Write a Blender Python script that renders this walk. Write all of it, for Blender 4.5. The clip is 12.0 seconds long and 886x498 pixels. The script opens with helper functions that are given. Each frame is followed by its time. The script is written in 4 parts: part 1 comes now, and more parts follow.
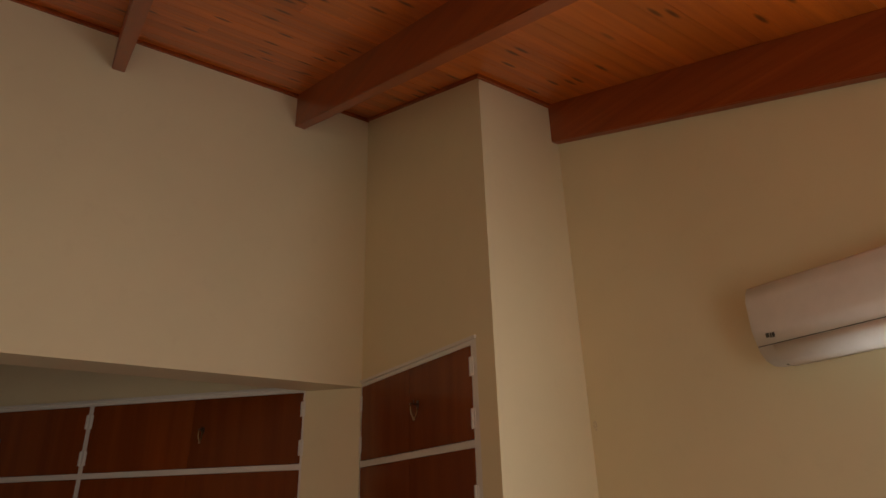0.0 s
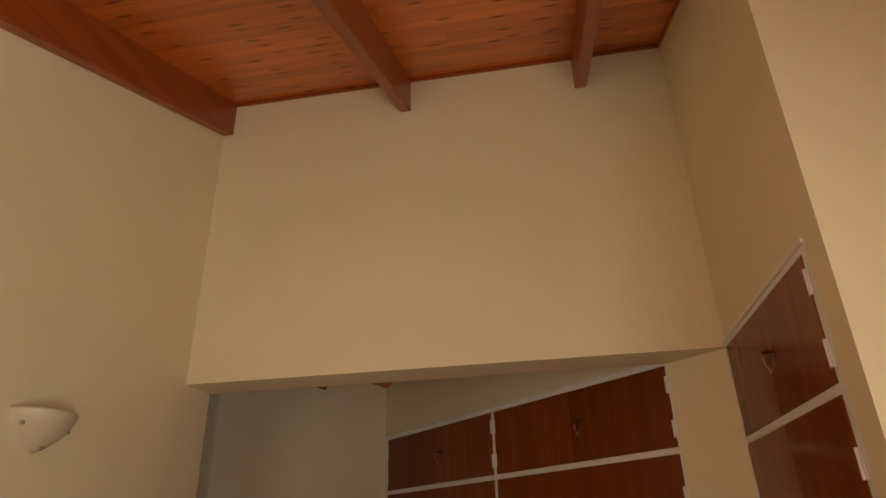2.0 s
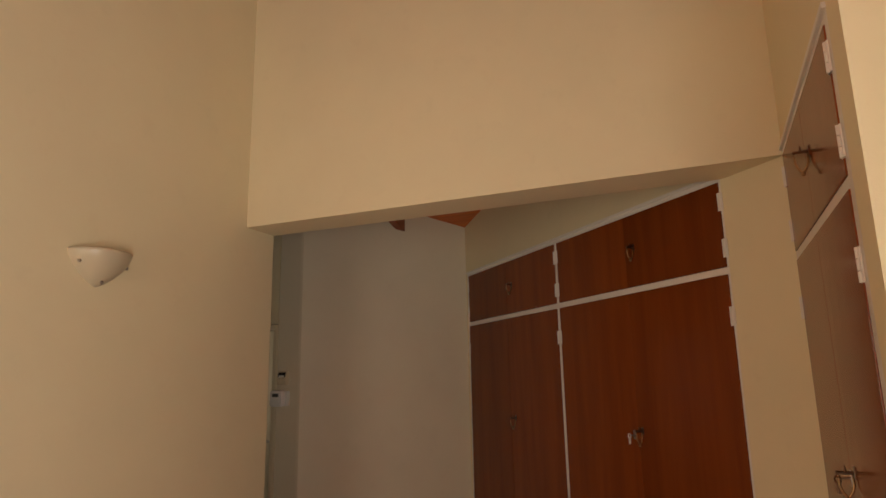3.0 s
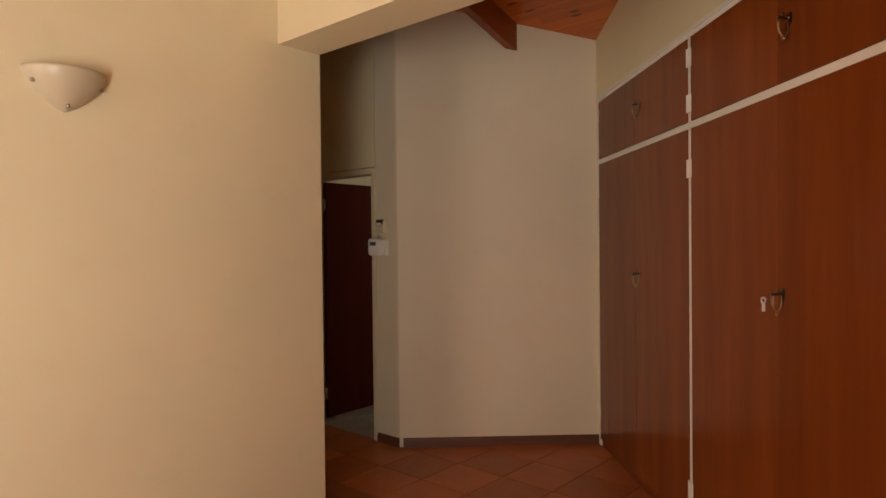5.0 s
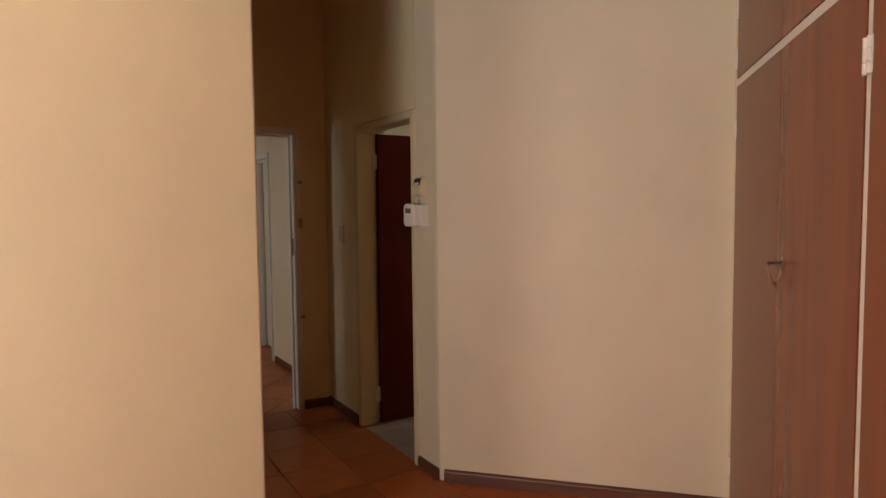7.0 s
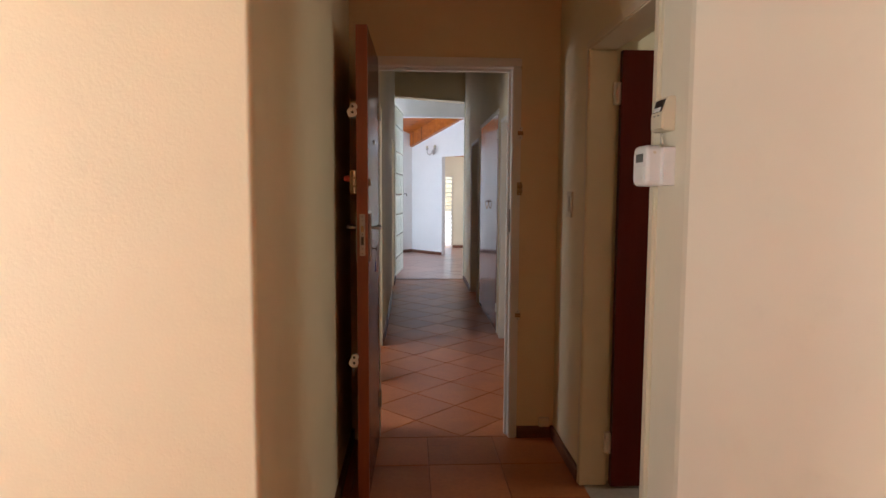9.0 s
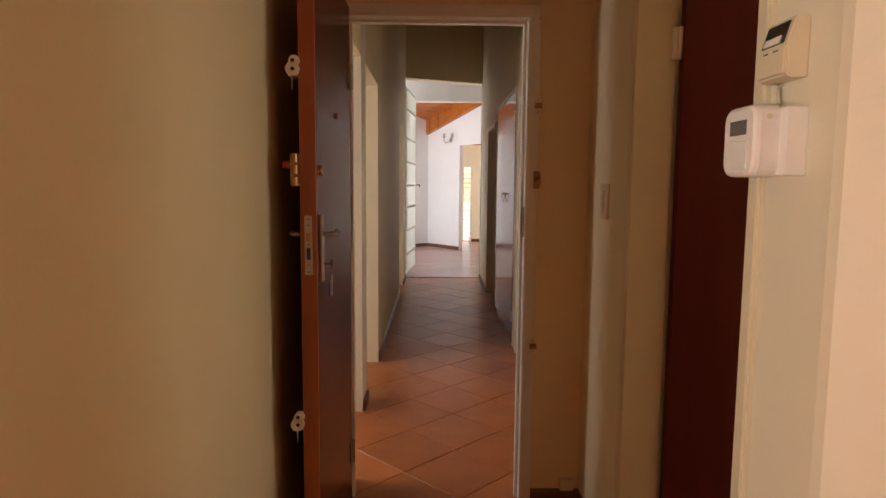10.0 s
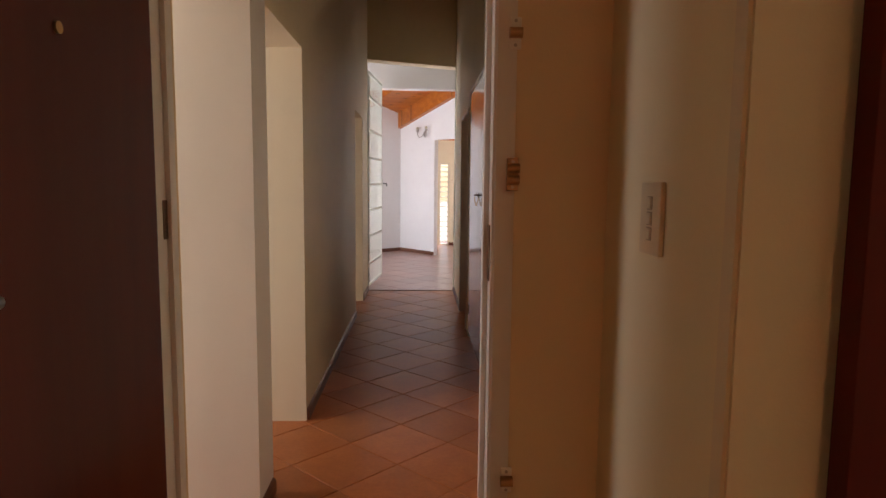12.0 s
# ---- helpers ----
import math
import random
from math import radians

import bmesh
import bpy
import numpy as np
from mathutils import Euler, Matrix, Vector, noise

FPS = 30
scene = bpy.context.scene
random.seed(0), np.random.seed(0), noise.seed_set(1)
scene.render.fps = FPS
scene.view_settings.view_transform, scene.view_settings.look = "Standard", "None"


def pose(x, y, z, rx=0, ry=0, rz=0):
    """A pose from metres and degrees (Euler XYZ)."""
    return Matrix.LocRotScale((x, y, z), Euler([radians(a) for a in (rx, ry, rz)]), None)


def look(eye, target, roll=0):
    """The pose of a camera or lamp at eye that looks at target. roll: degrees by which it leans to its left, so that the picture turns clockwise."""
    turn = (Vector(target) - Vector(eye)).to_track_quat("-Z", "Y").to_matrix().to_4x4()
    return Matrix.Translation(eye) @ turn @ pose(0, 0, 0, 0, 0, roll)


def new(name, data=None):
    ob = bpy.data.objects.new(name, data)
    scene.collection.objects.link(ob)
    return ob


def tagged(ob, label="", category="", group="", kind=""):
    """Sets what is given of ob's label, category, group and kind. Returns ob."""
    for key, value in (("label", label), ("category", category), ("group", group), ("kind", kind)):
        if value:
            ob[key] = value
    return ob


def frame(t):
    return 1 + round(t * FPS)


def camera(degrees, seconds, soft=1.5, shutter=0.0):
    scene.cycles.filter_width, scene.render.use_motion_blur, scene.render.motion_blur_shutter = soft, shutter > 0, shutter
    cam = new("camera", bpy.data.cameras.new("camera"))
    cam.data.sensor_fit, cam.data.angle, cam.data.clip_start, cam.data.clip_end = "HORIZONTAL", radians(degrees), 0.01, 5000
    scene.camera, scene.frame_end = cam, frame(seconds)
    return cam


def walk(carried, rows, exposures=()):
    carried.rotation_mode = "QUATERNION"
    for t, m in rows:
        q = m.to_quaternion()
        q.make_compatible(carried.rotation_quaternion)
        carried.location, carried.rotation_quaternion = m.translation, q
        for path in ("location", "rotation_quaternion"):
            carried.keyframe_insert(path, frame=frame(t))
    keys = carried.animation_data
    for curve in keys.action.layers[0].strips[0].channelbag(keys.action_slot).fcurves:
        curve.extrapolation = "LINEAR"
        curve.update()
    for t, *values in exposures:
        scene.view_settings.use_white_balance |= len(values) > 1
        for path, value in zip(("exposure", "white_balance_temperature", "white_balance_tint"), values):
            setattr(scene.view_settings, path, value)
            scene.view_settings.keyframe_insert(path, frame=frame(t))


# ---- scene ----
cam = camera(70.5, 12.0)
PATH = [
    (0, (-4.891, -1.998, 1.797), (-3.373, -3.031, 2.591), -1.6),
    (0.5, (-4.86, -2.178, 1.794), (-3.152, -2.734, 2.674), -1.5),
    (1, (-4.78, -2.392, 1.791), (-3.001, -2.57, 2.688), -1.5),
    (1.5, (-4.753, -2.631, 1.781), (-2.967, -2.548, 2.677), -1.6),
    (2, (-4.643, -2.884, 1.709), (-2.859, -2.576, 2.558), -1.5),
    (2.5, (-4.525, -3.103, 1.667), (-2.706, -2.596, 2.328), -1.3),
    (3, (-4.38, -3.371, 1.628), (-2.575, -2.614, 2.034), -1.1),
    (3.5, (-4.17, -3.533, 1.599), (-2.415, -2.599, 1.81), -1.0),
    (5.3, (-3.048, -3.592, 1.541), (-1.617, -2.195, 1.49), -0.5),
    (5.5, (-2.9, -3.538, 1.551), (-1.516, -2.095, 1.49), -0.5),
    (6, (-2.552, -3.379, 1.519), (-1.272, -1.845, 1.45), -0.3),
    (6.5, (-2.157, -3.293, 1.519), (-0.949, -1.703, 1.421), -0.4),
    (6.7, (-1.995, -3.265, 1.531), (-0.839, -1.637, 1.42), -0.5),
    (8.5, (-0.995, -2.488, 1.423), (-0.772, -0.506, 1.273), 0.1),
    (9, (-0.824, -2.074, 1.405), (-0.722, -0.085, 1.23), 0.3),
    (9.5, (-0.723, -1.679, 1.41), (-0.675, 0.311, 1.208), 0.3),
    (10, (-0.649, -1.238, 1.415), (-0.621, 0.751, 1.209), 0.5),
    (10.5, (-0.595, -0.834, 1.435), (-0.586, 1.154, 1.224), 0.5),
    (11, (-0.572, -0.444, 1.428), (-0.571, 1.545, 1.215), 0.4),
    (11.5, (-0.493, -0.169, 1.421), (-0.484, 1.819, 1.208), 0.3),
    (12, (-0.431, 0.009, 1.415), (-0.351, 1.997, 1.206), 0.6),
]
EXPO = [(0.0, -2.02, 6500, 8), (0.5, -1.85, 7000, 9), (1.5, -1.52, 7400, 9), (2.5, -1.22, 7200, 9), (3.5, -0.93, 6900, 9), (5.5, -0.2, 7000, 12), (6.5, 0.05, 6800, 12), (8.5, 0.84, 5850, 8), (9.5, 1.1, 6450, 10), (10.5, 1.16, 8000, 20), (11.0, 1.1, 7700, 19), (12.0, 1.03, 7100, 19)]
# exposure of the clip's camera along the walk: seconds, stops, kelvin, tint
walk(cam, [(t, look(eye, target, roll)) for t, eye, target, roll in PATH], EXPO)

# ---- world and lights ----
world = bpy.data.worlds.new("sky")
scene.world = world
world.use_nodes = True
wn = world.node_tree.nodes
sky = wn.new("ShaderNodeTexSky")
sky.sky_type = "NISHITA"
sky.sun_disc = False
sky.sun_elevation, sky.sun_rotation = radians(51), radians(18)
wn["Background"].inputs["Strength"].default_value = 0.12
world.node_tree.links.new(sky.outputs["Color"], wn["Background"].inputs["Color"])

sun = new("sun", bpy.data.lights.new("sun", "SUN"))
sun.data.energy, sun.data.angle, sun.data.color = 4.5, radians(0.5), (1, 0.95, 0.88)
sun.matrix_world = look((3, 9, 12), (0, 0, 0))


def window_light(name, eye, target, w, h, power, colour=(1, 0.96, 0.9)):
    data = bpy.data.lights.new(name, "AREA")
    data.shape, data.size, data.size_y, data.energy, data.color = "RECTANGLE", w, h, power, colour
    ob = new(name, data)
    ob.matrix_world = look(eye, target)
    return ob


# daylight in the openings of the rooms
window_light("bedroom_window_light", (-6.99, -1.6, 1.15), (0, -1.6, 1.8), 1.25, 1.9, 70, (1, 0.96, 0.90))
window_light("bedroom_side_light", (-5.05, -4.31, 1.05), (-5.05, 0, 4.8), 1.0, 1.8, 156, (0.97, 0.98, 0.97))
window_light("side_room_light", (-3.95, 2.6, 1.5), (0, 2.6, 1.4), 1.6, 1.3, 30, (0.95, 0.95, 1))
window_light("small_window_light", (2.45, 0.45, 1.6), (0, 0.5, 1.2), 0.8, 0.9, 7.5, (1, 0.95, 0.86))
window_light("end_room_light", (-3.1, 10.6, 1.6), (0, 11.2, 1.2), 2.2, 1.9, 38, (0.72, 0.83, 1))
# Fill lamp in an unseen opening, added to brighten the white bulkhead.
window_light("bulkhead_fill_light", (-3.18, 8.95, 1.5), (0, 8.95, 1.5), 0.8, 1.9, 34, (0.78, 0.87, 1))
window_light("entry_light", (1.9, 13.4, 1.3), (0, 13.2, 1.2), 1.4, 1.9, 18, (0.95, 0.97, 1))


# ---- materials ----
def shader(name):
    m = bpy.data.materials.new(name)
    m.use_nodes = True
    nt = m.node_tree
    return m, nt, nt.nodes["Principled BSDF"]


def node(nt, kind, **values):
    n = nt.nodes.new(kind)
    for k, v in values.items():
        n.inputs[k].default_value = v
    return n


def coords(nt, scale, source="Object"):
    tc = nt.nodes.new("ShaderNodeTexCoord")
    mp = nt.nodes.new("ShaderNodeMapping")
    mp.inputs["Scale"].default_value = scale
    nt.links.new(tc.outputs[source], mp.inputs["Vector"])
    return mp.outputs["Vector"]


def ramp(nt, fac, stops):
    r = nt.nodes.new("ShaderNodeValToRGB")
    els = r.color_ramp.elements
    while len(els) < len(stops):
        els.new(0.5)
    for e, (p, c) in zip(els, stops):
        e.position, e.color = p, (*c, 1)
    nt.links.new(fac, r.inputs["Fac"])
    return r.outputs["Color"]


def mix(nt, fac, a, b, mode="MIX"):
    m = nt.nodes.new("ShaderNodeMix")
    m.data_type, m.blend_type = "RGBA", mode
    for sock, v in ((m.inputs[0], fac), (m.inputs[6], a), (m.inputs[7], b)):
        if hasattr(v, "links"):
            nt.links.new(v, sock)
        else:
            sock.default_value = v if isinstance(v, float) else (*v, 1)
    return m.outputs[2]


def bump(nt, b, height, strength, distance):
    n = node(nt, "ShaderNodeBump", Strength=strength, Distance=distance)
    nt.links.new(height, n.inputs["Height"])
    nt.links.new(n.outputs["Normal"], b.inputs["Normal"])


def paint(name, colour, rough=0.55, relief=0.12):
    """Wall paint: roller texture, faint patchiness and scuffs."""
    m, nt, b = shader(name)
    big = node(nt, "ShaderNodeTexNoise", Scale=0.9, Detail=4.0, Roughness=0.6)
    nt.links.new(coords(nt, (1, 1, 1)), big.inputs["Vector"])
    fine = node(nt, "ShaderNodeTexNoise", Scale=160.0, Detail=3.0)
    nt.links.new(coords(nt, (1, 1, 1)), fine.inputs["Vector"])
    wave = node(nt, "ShaderNodeTexNoise", Scale=7.0, Detail=5.0, Roughness=0.65)
    nt.links.new(coords(nt, (1, 1, 1)), wave.inputs["Vector"])
    dark = tuple(c * 0.92 for c in colour)
    col = ramp(nt, big.outputs["Fac"], ((0.3, dark), (0.65, colour)))
    scuff = ramp(nt, wave.outputs["Fac"], ((0.30, (0.90, 0.88, 0.86)), (0.42, (1, 1, 1))))
    nt.links.new(mix(nt, 0.22, col, scuff, "MULTIPLY"), b.inputs["Base Color"])
    b.inputs["Roughness"].default_value = rough
    add = nt.nodes.new("ShaderNodeMath")
    add.operation = "MULTIPLY_ADD"
    add.inputs[1].default_value = 3.0
    nt.links.new(wave.outputs["Fac"], add.inputs[0])
    nt.links.new(fine.outputs["Fac"], add.inputs[2])
    bump(nt, b, add.outputs[0], relief, 0.003)
    return m


def wood(name, light, dark, axis, rough=0.25, coat=0.5, knots=False, island=False, grain=1.0, spec=0.5):
    """Varnished timber with the grain along one axis."""
    m, nt, b = shader(name)
    stretch = [14.0 * grain] * 3
    stretch[axis] = 0.9 * grain
    vec = coords(nt, stretch)
    if island or knots:
        geo = nt.nodes.new("ShaderNodeNewGeometry")
        rnd = geo.outputs["Random Per Island"]
        add = nt.nodes.new("ShaderNodeVectorMath")
        add.operation = "MULTIPLY_ADD"
        add.inputs[1].default_value = (37, 53, 71)
        nt.links.new(rnd, add.inputs[0])
        nt.links.new(vec, add.inputs[2])
        vec = add.outputs[0]
    else:
        rnd = nt.nodes.new("ShaderNodeObjectInfo").outputs["Random"]
        add = nt.nodes.new("ShaderNodeVectorMath")
        add.operation = "MULTIPLY_ADD"
        add.inputs[1].default_value = (37, 53, 71)
        nt.links.new(rnd, add.inputs[0])
        nt.links.new(vec, add.inputs[2])
        vec = add.outputs[0]
    n1 = node(nt, "ShaderNodeTexNoise", Scale=1.0, Detail=8.0, Roughness=0.62, Distortion=0.6)
    nt.links.new(vec, n1.inputs["Vector"])
    col = ramp(nt, n1.outputs["Fac"], ((0.28, dark), (0.5, tuple((a + c) / 2 for a, c in zip(light, dark))), (0.72, light)))
    tone = node(nt, "ShaderNodeMapRange")
    tone.inputs["To Min"].default_value, tone.inputs["To Max"].default_value = (0.84, 1.14) if knots else (0.84, 1.12)
    nt.links.new(rnd, tone.inputs["Value"])
    comb = nt.nodes.new("ShaderNodeCombineColor")
    for i in range(3):
        nt.links.new(tone.outputs[0], comb.inputs[i])
    col = mix(nt, 1.0, col, comb.outputs[0], "MULTIPLY")
    if knots:
        ks = [12.0, 12.0, 12.0]
        ks[axis] = 3.0
        vo = node(nt, "ShaderNodeTexVoronoi", Scale=1.0)
        vo.voronoi_dimensions = "2D"
        nt.links.new(coords(nt, ks), vo.inputs["Vector"])
        kmask = ramp(nt, vo.outputs["Distance"], ((0.0, (1, 1, 1)), (0.09, (0.8, 0.8, 0.8)), (0.17, (0, 0, 0))))
        pick = ramp(nt, vo.outputs["Color"], ((0.55, (0, 0, 0)), (0.57, (1, 1, 1))))
        kmask = mix(nt, 1.0, kmask, pick, "MULTIPLY")
        col = mix(nt, kmask, col, tuple(c * 0.22 for c in dark))
    nt.links.new(col, b.inputs["Base Color"])
    rr = node(nt, "ShaderNodeMapRange")
    rr.inputs["To Min"].default_value, rr.inputs["To Max"].default_value = rough * 0.75, rough * 1.4
    nt.links.new(n1.outputs["Fac"], rr.inputs["Value"])
    nt.links.new(rr.outputs[0], b.inputs["Roughness"])
    b.inputs["Specular IOR Level"].default_value = spec
    b.inputs["Coat Weight"].default_value, b.inputs["Coat Roughness"].default_value = coat, rough * 0.6
    bump(nt, b, n1.outputs["Fac"], 0.04, 0.001)
    return m


def tile_material(name, light, dark, rough, source="object", spec=0.25):
    m, nt, b = shader(name)
    if source == "object":
        rnd = nt.nodes.new("ShaderNodeObjectInfo").outputs["Random"]
    else:
        rnd = nt.nodes.new("ShaderNodeNewGeometry").outputs["Random Per Island"]
    vec = nt.nodes.new("ShaderNodeNewGeometry").outputs["Position"]
    n1 = node(nt, "ShaderNodeTexNoise", Scale=5.0, Detail=6.0, Roughness=0.65)
    n2 = node(nt, "ShaderNodeTexNoise", Scale=45.0, Detail=4.0)
    nt.links.new(vec, n1.inputs["Vector"])
    nt.links.new(vec, n2.inputs["Vector"])
    col = ramp(nt, n1.outputs["Fac"], ((0.3, dark), (0.7, light)))
    tone = node(nt, "ShaderNodeMapRange")
    tone.inputs["To Min"].default_value, tone.inputs["To Max"].default_value = 0.82, 1.12
    nt.links.new(rnd, tone.inputs["Value"])
    comb = nt.nodes.new("ShaderNodeCombineColor")
    for i in range(3):
        nt.links.new(tone.outputs[0], comb.inputs[i])
    col = mix(nt, 1.0, col, comb.outputs[0], "MULTIPLY")
    speck = ramp(nt, n2.outputs["Fac"], ((0.35, (0.86, 0.84, 0.82)), (0.6, (1, 1, 1))))
    nt.links.new(mix(nt, 0.6, col, speck, "MULTIPLY"), b.inputs["Base Color"])
    rr = node(nt, "ShaderNodeMapRange")
    rr.inputs["To Min"].default_value, rr.inputs["To Max"].default_value = rough * 0.92, rough * 1.12
    nt.links.new(n1.outputs["Fac"], rr.inputs["Value"])
    nt.links.new(rr.outputs[0], b.inputs["Roughness"])
    b.inputs["Specular IOR Level"].default_value = spec
    bump(nt, b, n1.outputs["Fac"], 0.05, 0.003)
    return m


def plain(name, colour, rough=0.4, metal=0.0, coat=0.0):
    m, nt, b = shader(name)
    n1 = node(nt, "ShaderNodeTexNoise", Scale=22.0, Detail=5.0)
    nt.links.new(coords(nt, (1, 1, 1)), n1.inputs["Vector"])
    col = ramp(nt, n1.outputs["Fac"], ((0.3, tuple(c * 0.95 for c in colour)), (0.6, colour)))
    nt.links.new(col, b.inputs["Base Color"])
    b.inputs["Roughness"].default_value, b.inputs["Metallic"].default_value = rough, metal
    b.inputs["Coat Weight"].default_value = coat
    return m


CREAM = paint("cream_wall_paint", (0.80, 0.70, 0.46))
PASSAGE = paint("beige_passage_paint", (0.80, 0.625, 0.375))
OFFWHITE = paint("off_white_wall_paint", (0.765, 0.680, 0.505))
CORRIDOR = paint("cream_corridor_paint", (0.80, 0.70, 0.49))
WHITE = paint("white_wall_paint", (0.82, 0.80, 0.77))
TRIM = paint("white_gloss_paint", (0.80, 0.76, 0.69), 0.3, 0.05)
OLDTRIM = paint("aged_cream_gloss_paint", (0.72, 0.62, 0.43), 0.35, 0.1)
PINE = wood("varnished_knotty_pine", (0.70, 0.185, 0.021), (0.42, 0.088, 0.011), 1, 0.3, 0.3, knots=True)
BEAM = wood("stained_beam_timber", (0.40, 0.088, 0.016), (0.23, 0.042, 0.009), 0, 0.33, 0.15)
MAHOGANY = wood("mahogany_veneer", (0.25, 0.061, 0.012), (0.17, 0.039, 0.009), 2, 0.17, 0.0, grain=0.6, spec=0.26)
MAHOGANY_GLOSS = wood("polished_mahogany_veneer", (0.22, 0.060, 0.014), (0.14, 0.036, 0.009), 2, 0.13, 0.35, grain=0.6)
DARKDOOR = wood("dark_stained_door_veneer", (0.105, 0.016, 0.010), (0.078, 0.011, 0.008), 2, 0.22, 0.0, grain=0.35, spec=0.13)
DOOREDGE = wood("door_edge_timber", (0.40, 0.095, 0.024), (0.26, 0.055, 0.014), 2, 0.35, 0.2)
SKIRT = wood("dark_skirting_timber", (0.165, 0.062, 0.030), (0.095, 0.034, 0.017), 0, 0.4, 0.1)
TILE = tile_material("terracotta_tile", (0.52, 0.178, 0.056), (0.42, 0.130, 0.042), 0.33)
# Base colour greyed towards lilac: paints in the sky's reflection on the far tiles.
TILE_SKY_TINT = tile_material("terracotta_tile_sky_tint", (0.36, 0.215, 0.175), (0.34, 0.195, 0.155), 0.28, "island", 0.6)
TILE_GREY = tile_material("grey_floor_tile", (0.42, 0.36, 0.30), (0.32, 0.27, 0.22), 0.35, "island")
GROUT = plain("brown_grout", (0.34, 0.120, 0.050), 0.85)
STEEL = plain("brushed_steel", (0.46, 0.42, 0.37), 0.36, 1.0)
BRONZE = plain("dark_bronze", (0.16, 0.105, 0.07), 0.35, 1.0)
BRASS = plain("worn_brass", (0.44, 0.28, 0.14), 0.45, 1.0)
PLASTIC = plain("off_white_plastic", (0.78, 0.74, 0.68), 0.38)
PLASTIC_OLD = plain("yellowed_plastic", (0.68, 0.58, 0.40), 0.42)
SCREEN = plain("grey_display", (0.10, 0.095, 0.085), 0.2)
BLACK = plain("black_plastic", (0.02, 0.018, 0.016), 0.4)
RED = plain("red_plastic", (0.55, 0.05, 0.02), 0.4)
BLUE = plain("blue_plastic", (0.03, 0.07, 0.28), 0.4)
GLASS_BOWL = paint("marbled_cream_glass", (0.56, 0.48, 0.33), 0.35, 0.02)
ROCKER_GAP = plain("shaded_plastic", (0.36, 0.29, 0.19), 0.5)
GATE = plain("white_gate_enamel", (0.74, 0.76, 0.68), 0.4)


# ---- mesh helpers ----
def box(bm, x0, y0, z0, x1, y1, z1, m=None):
    v = [bm.verts.new(p) for p in ((x0, y0, z0), (x1, y0, z0), (x1, y1, z0), (x0, y1, z0), (x0, y0, z1), (x1, y0, z1), (x1, y1, z1), (x0, y1, z1))]
    for f in ((3, 2, 1, 0), (4, 5, 6, 7), (0, 1, 5, 4), (1, 2, 6, 5), (2, 3, 7, 6), (3, 0, 4, 7)):
        bm.faces.new([v[i] for i in f])
    if m is not None:
        bmesh.ops.transform(bm, matrix=m, verts=v)
    return v


def boxes(*dims):
    bm = bmesh.new()
    for d in dims:
        box(bm, *d)
    return bm


def bevelled(x0, y0, z0, x1, y1, z1, r=0.003, seg=2):
    bm = boxes((x0, y0, z0, x1, y1, z1))
    bmesh.ops.bevel(bm, geom=list(bm.edges), offset=r, segments=seg, affect="EDGES", profile=0.6)
    return bm


def prism(poly, z0, z1):
    """Upright prism over a floor polygon (counter-clockwise)."""
    bm = bmesh.new()
    lo = [bm.verts.new((x, y, z0)) for x, y in poly]
    hi = [bm.verts.new((x, y, z1)) for x, y in poly]
    n = len(poly)
    bm.faces.new(lo[::-1])
    bm.faces.new(hi)
    for i in range(n):
        j = (i + 1) % n
        bm.faces.new((lo[i], lo[j], hi[j], hi[i]))
    return bm


def rod(bm, a, b, r, seg=10, r2=None):
    a, b = Vector(a), Vector(b)
    m = Matrix.Translation((a + b) / 2) @ (b - a).to_track_quat("Z", "Y").to_matrix().to_4x4()
    bmesh.ops.create_cone(bm, cap_ends=True, segments=seg, radius1=r, radius2=r if r2 is None else r2, depth=(b - a).length, matrix=m)


def tube(points, r, seg=8, closed=False):
    """A bent round bar through the points."""
    bm = bmesh.new()
    pts = [Vector(p) for p in points]
    rings = []
    n = len(pts)
    for i, p in enumerate(pts):
        a = pts[(i - 1) % n] if closed or i else p
        b = pts[(i + 1) % n] if closed or i < n - 1 else p
        q = (b - a).normalized().to_track_quat("Z", "Y").to_matrix()
        rings.append([bm.verts.new(p + q @ Vector((r * math.cos(2 * math.pi * k / seg), r * math.sin(2 * math.pi * k / seg), 0))) for k in range(seg)])
    for i in range(n if closed else n - 1):
        a, b = rings[i], rings[(i + 1) % n]
        for k in range(seg):
            bm.faces.new((a[k], a[(k + 1) % seg], b[(k + 1) % seg], b[k]))
    if not closed:
        bm.faces.new(rings[0][::-1])
        bm.faces.new(rings[-1])
    return bm


def smooth(bm):
    for f in bm.faces:
        f.smooth = True
    return bm


def mesh_of(name, bm, material):
    bmesh.ops.recalc_face_normals(bm, faces=list(bm.faces))
    me = bpy.data.meshes.new(name)
    bm.to_mesh(me)
    bm.free()
    me.materials.append(material)
    return me


def part(name, bm, material, parent, label="", m=None):
    ob = new(name, mesh_of(name, bm, material))
    ob.parent = parent
    if m is not None:
        ob.matrix_basis = m
    return tagged(ob, label)


def thing(name, m, label, category, group="", kind=""):
    return_ob = new(name)
    return_ob.matrix_basis = m
    return_ob.empty_display_size = 0.1
    return tagged(return_ob, label, category, group, kind)


def structure(name, bm, material, label, category):
    return tagged(new(name, mesh_of(name, bm, material)), label, category, kind="structure")


# ---- large structure ----
SLOPE = 0.378


def roof(x):
    """Underside of the bedroom's boards."""
    return 4.525 + SLOPE * (x + 1.41)


def roof_dressing(x):
    return 3.03 + 0.30 * (1.03 - x)


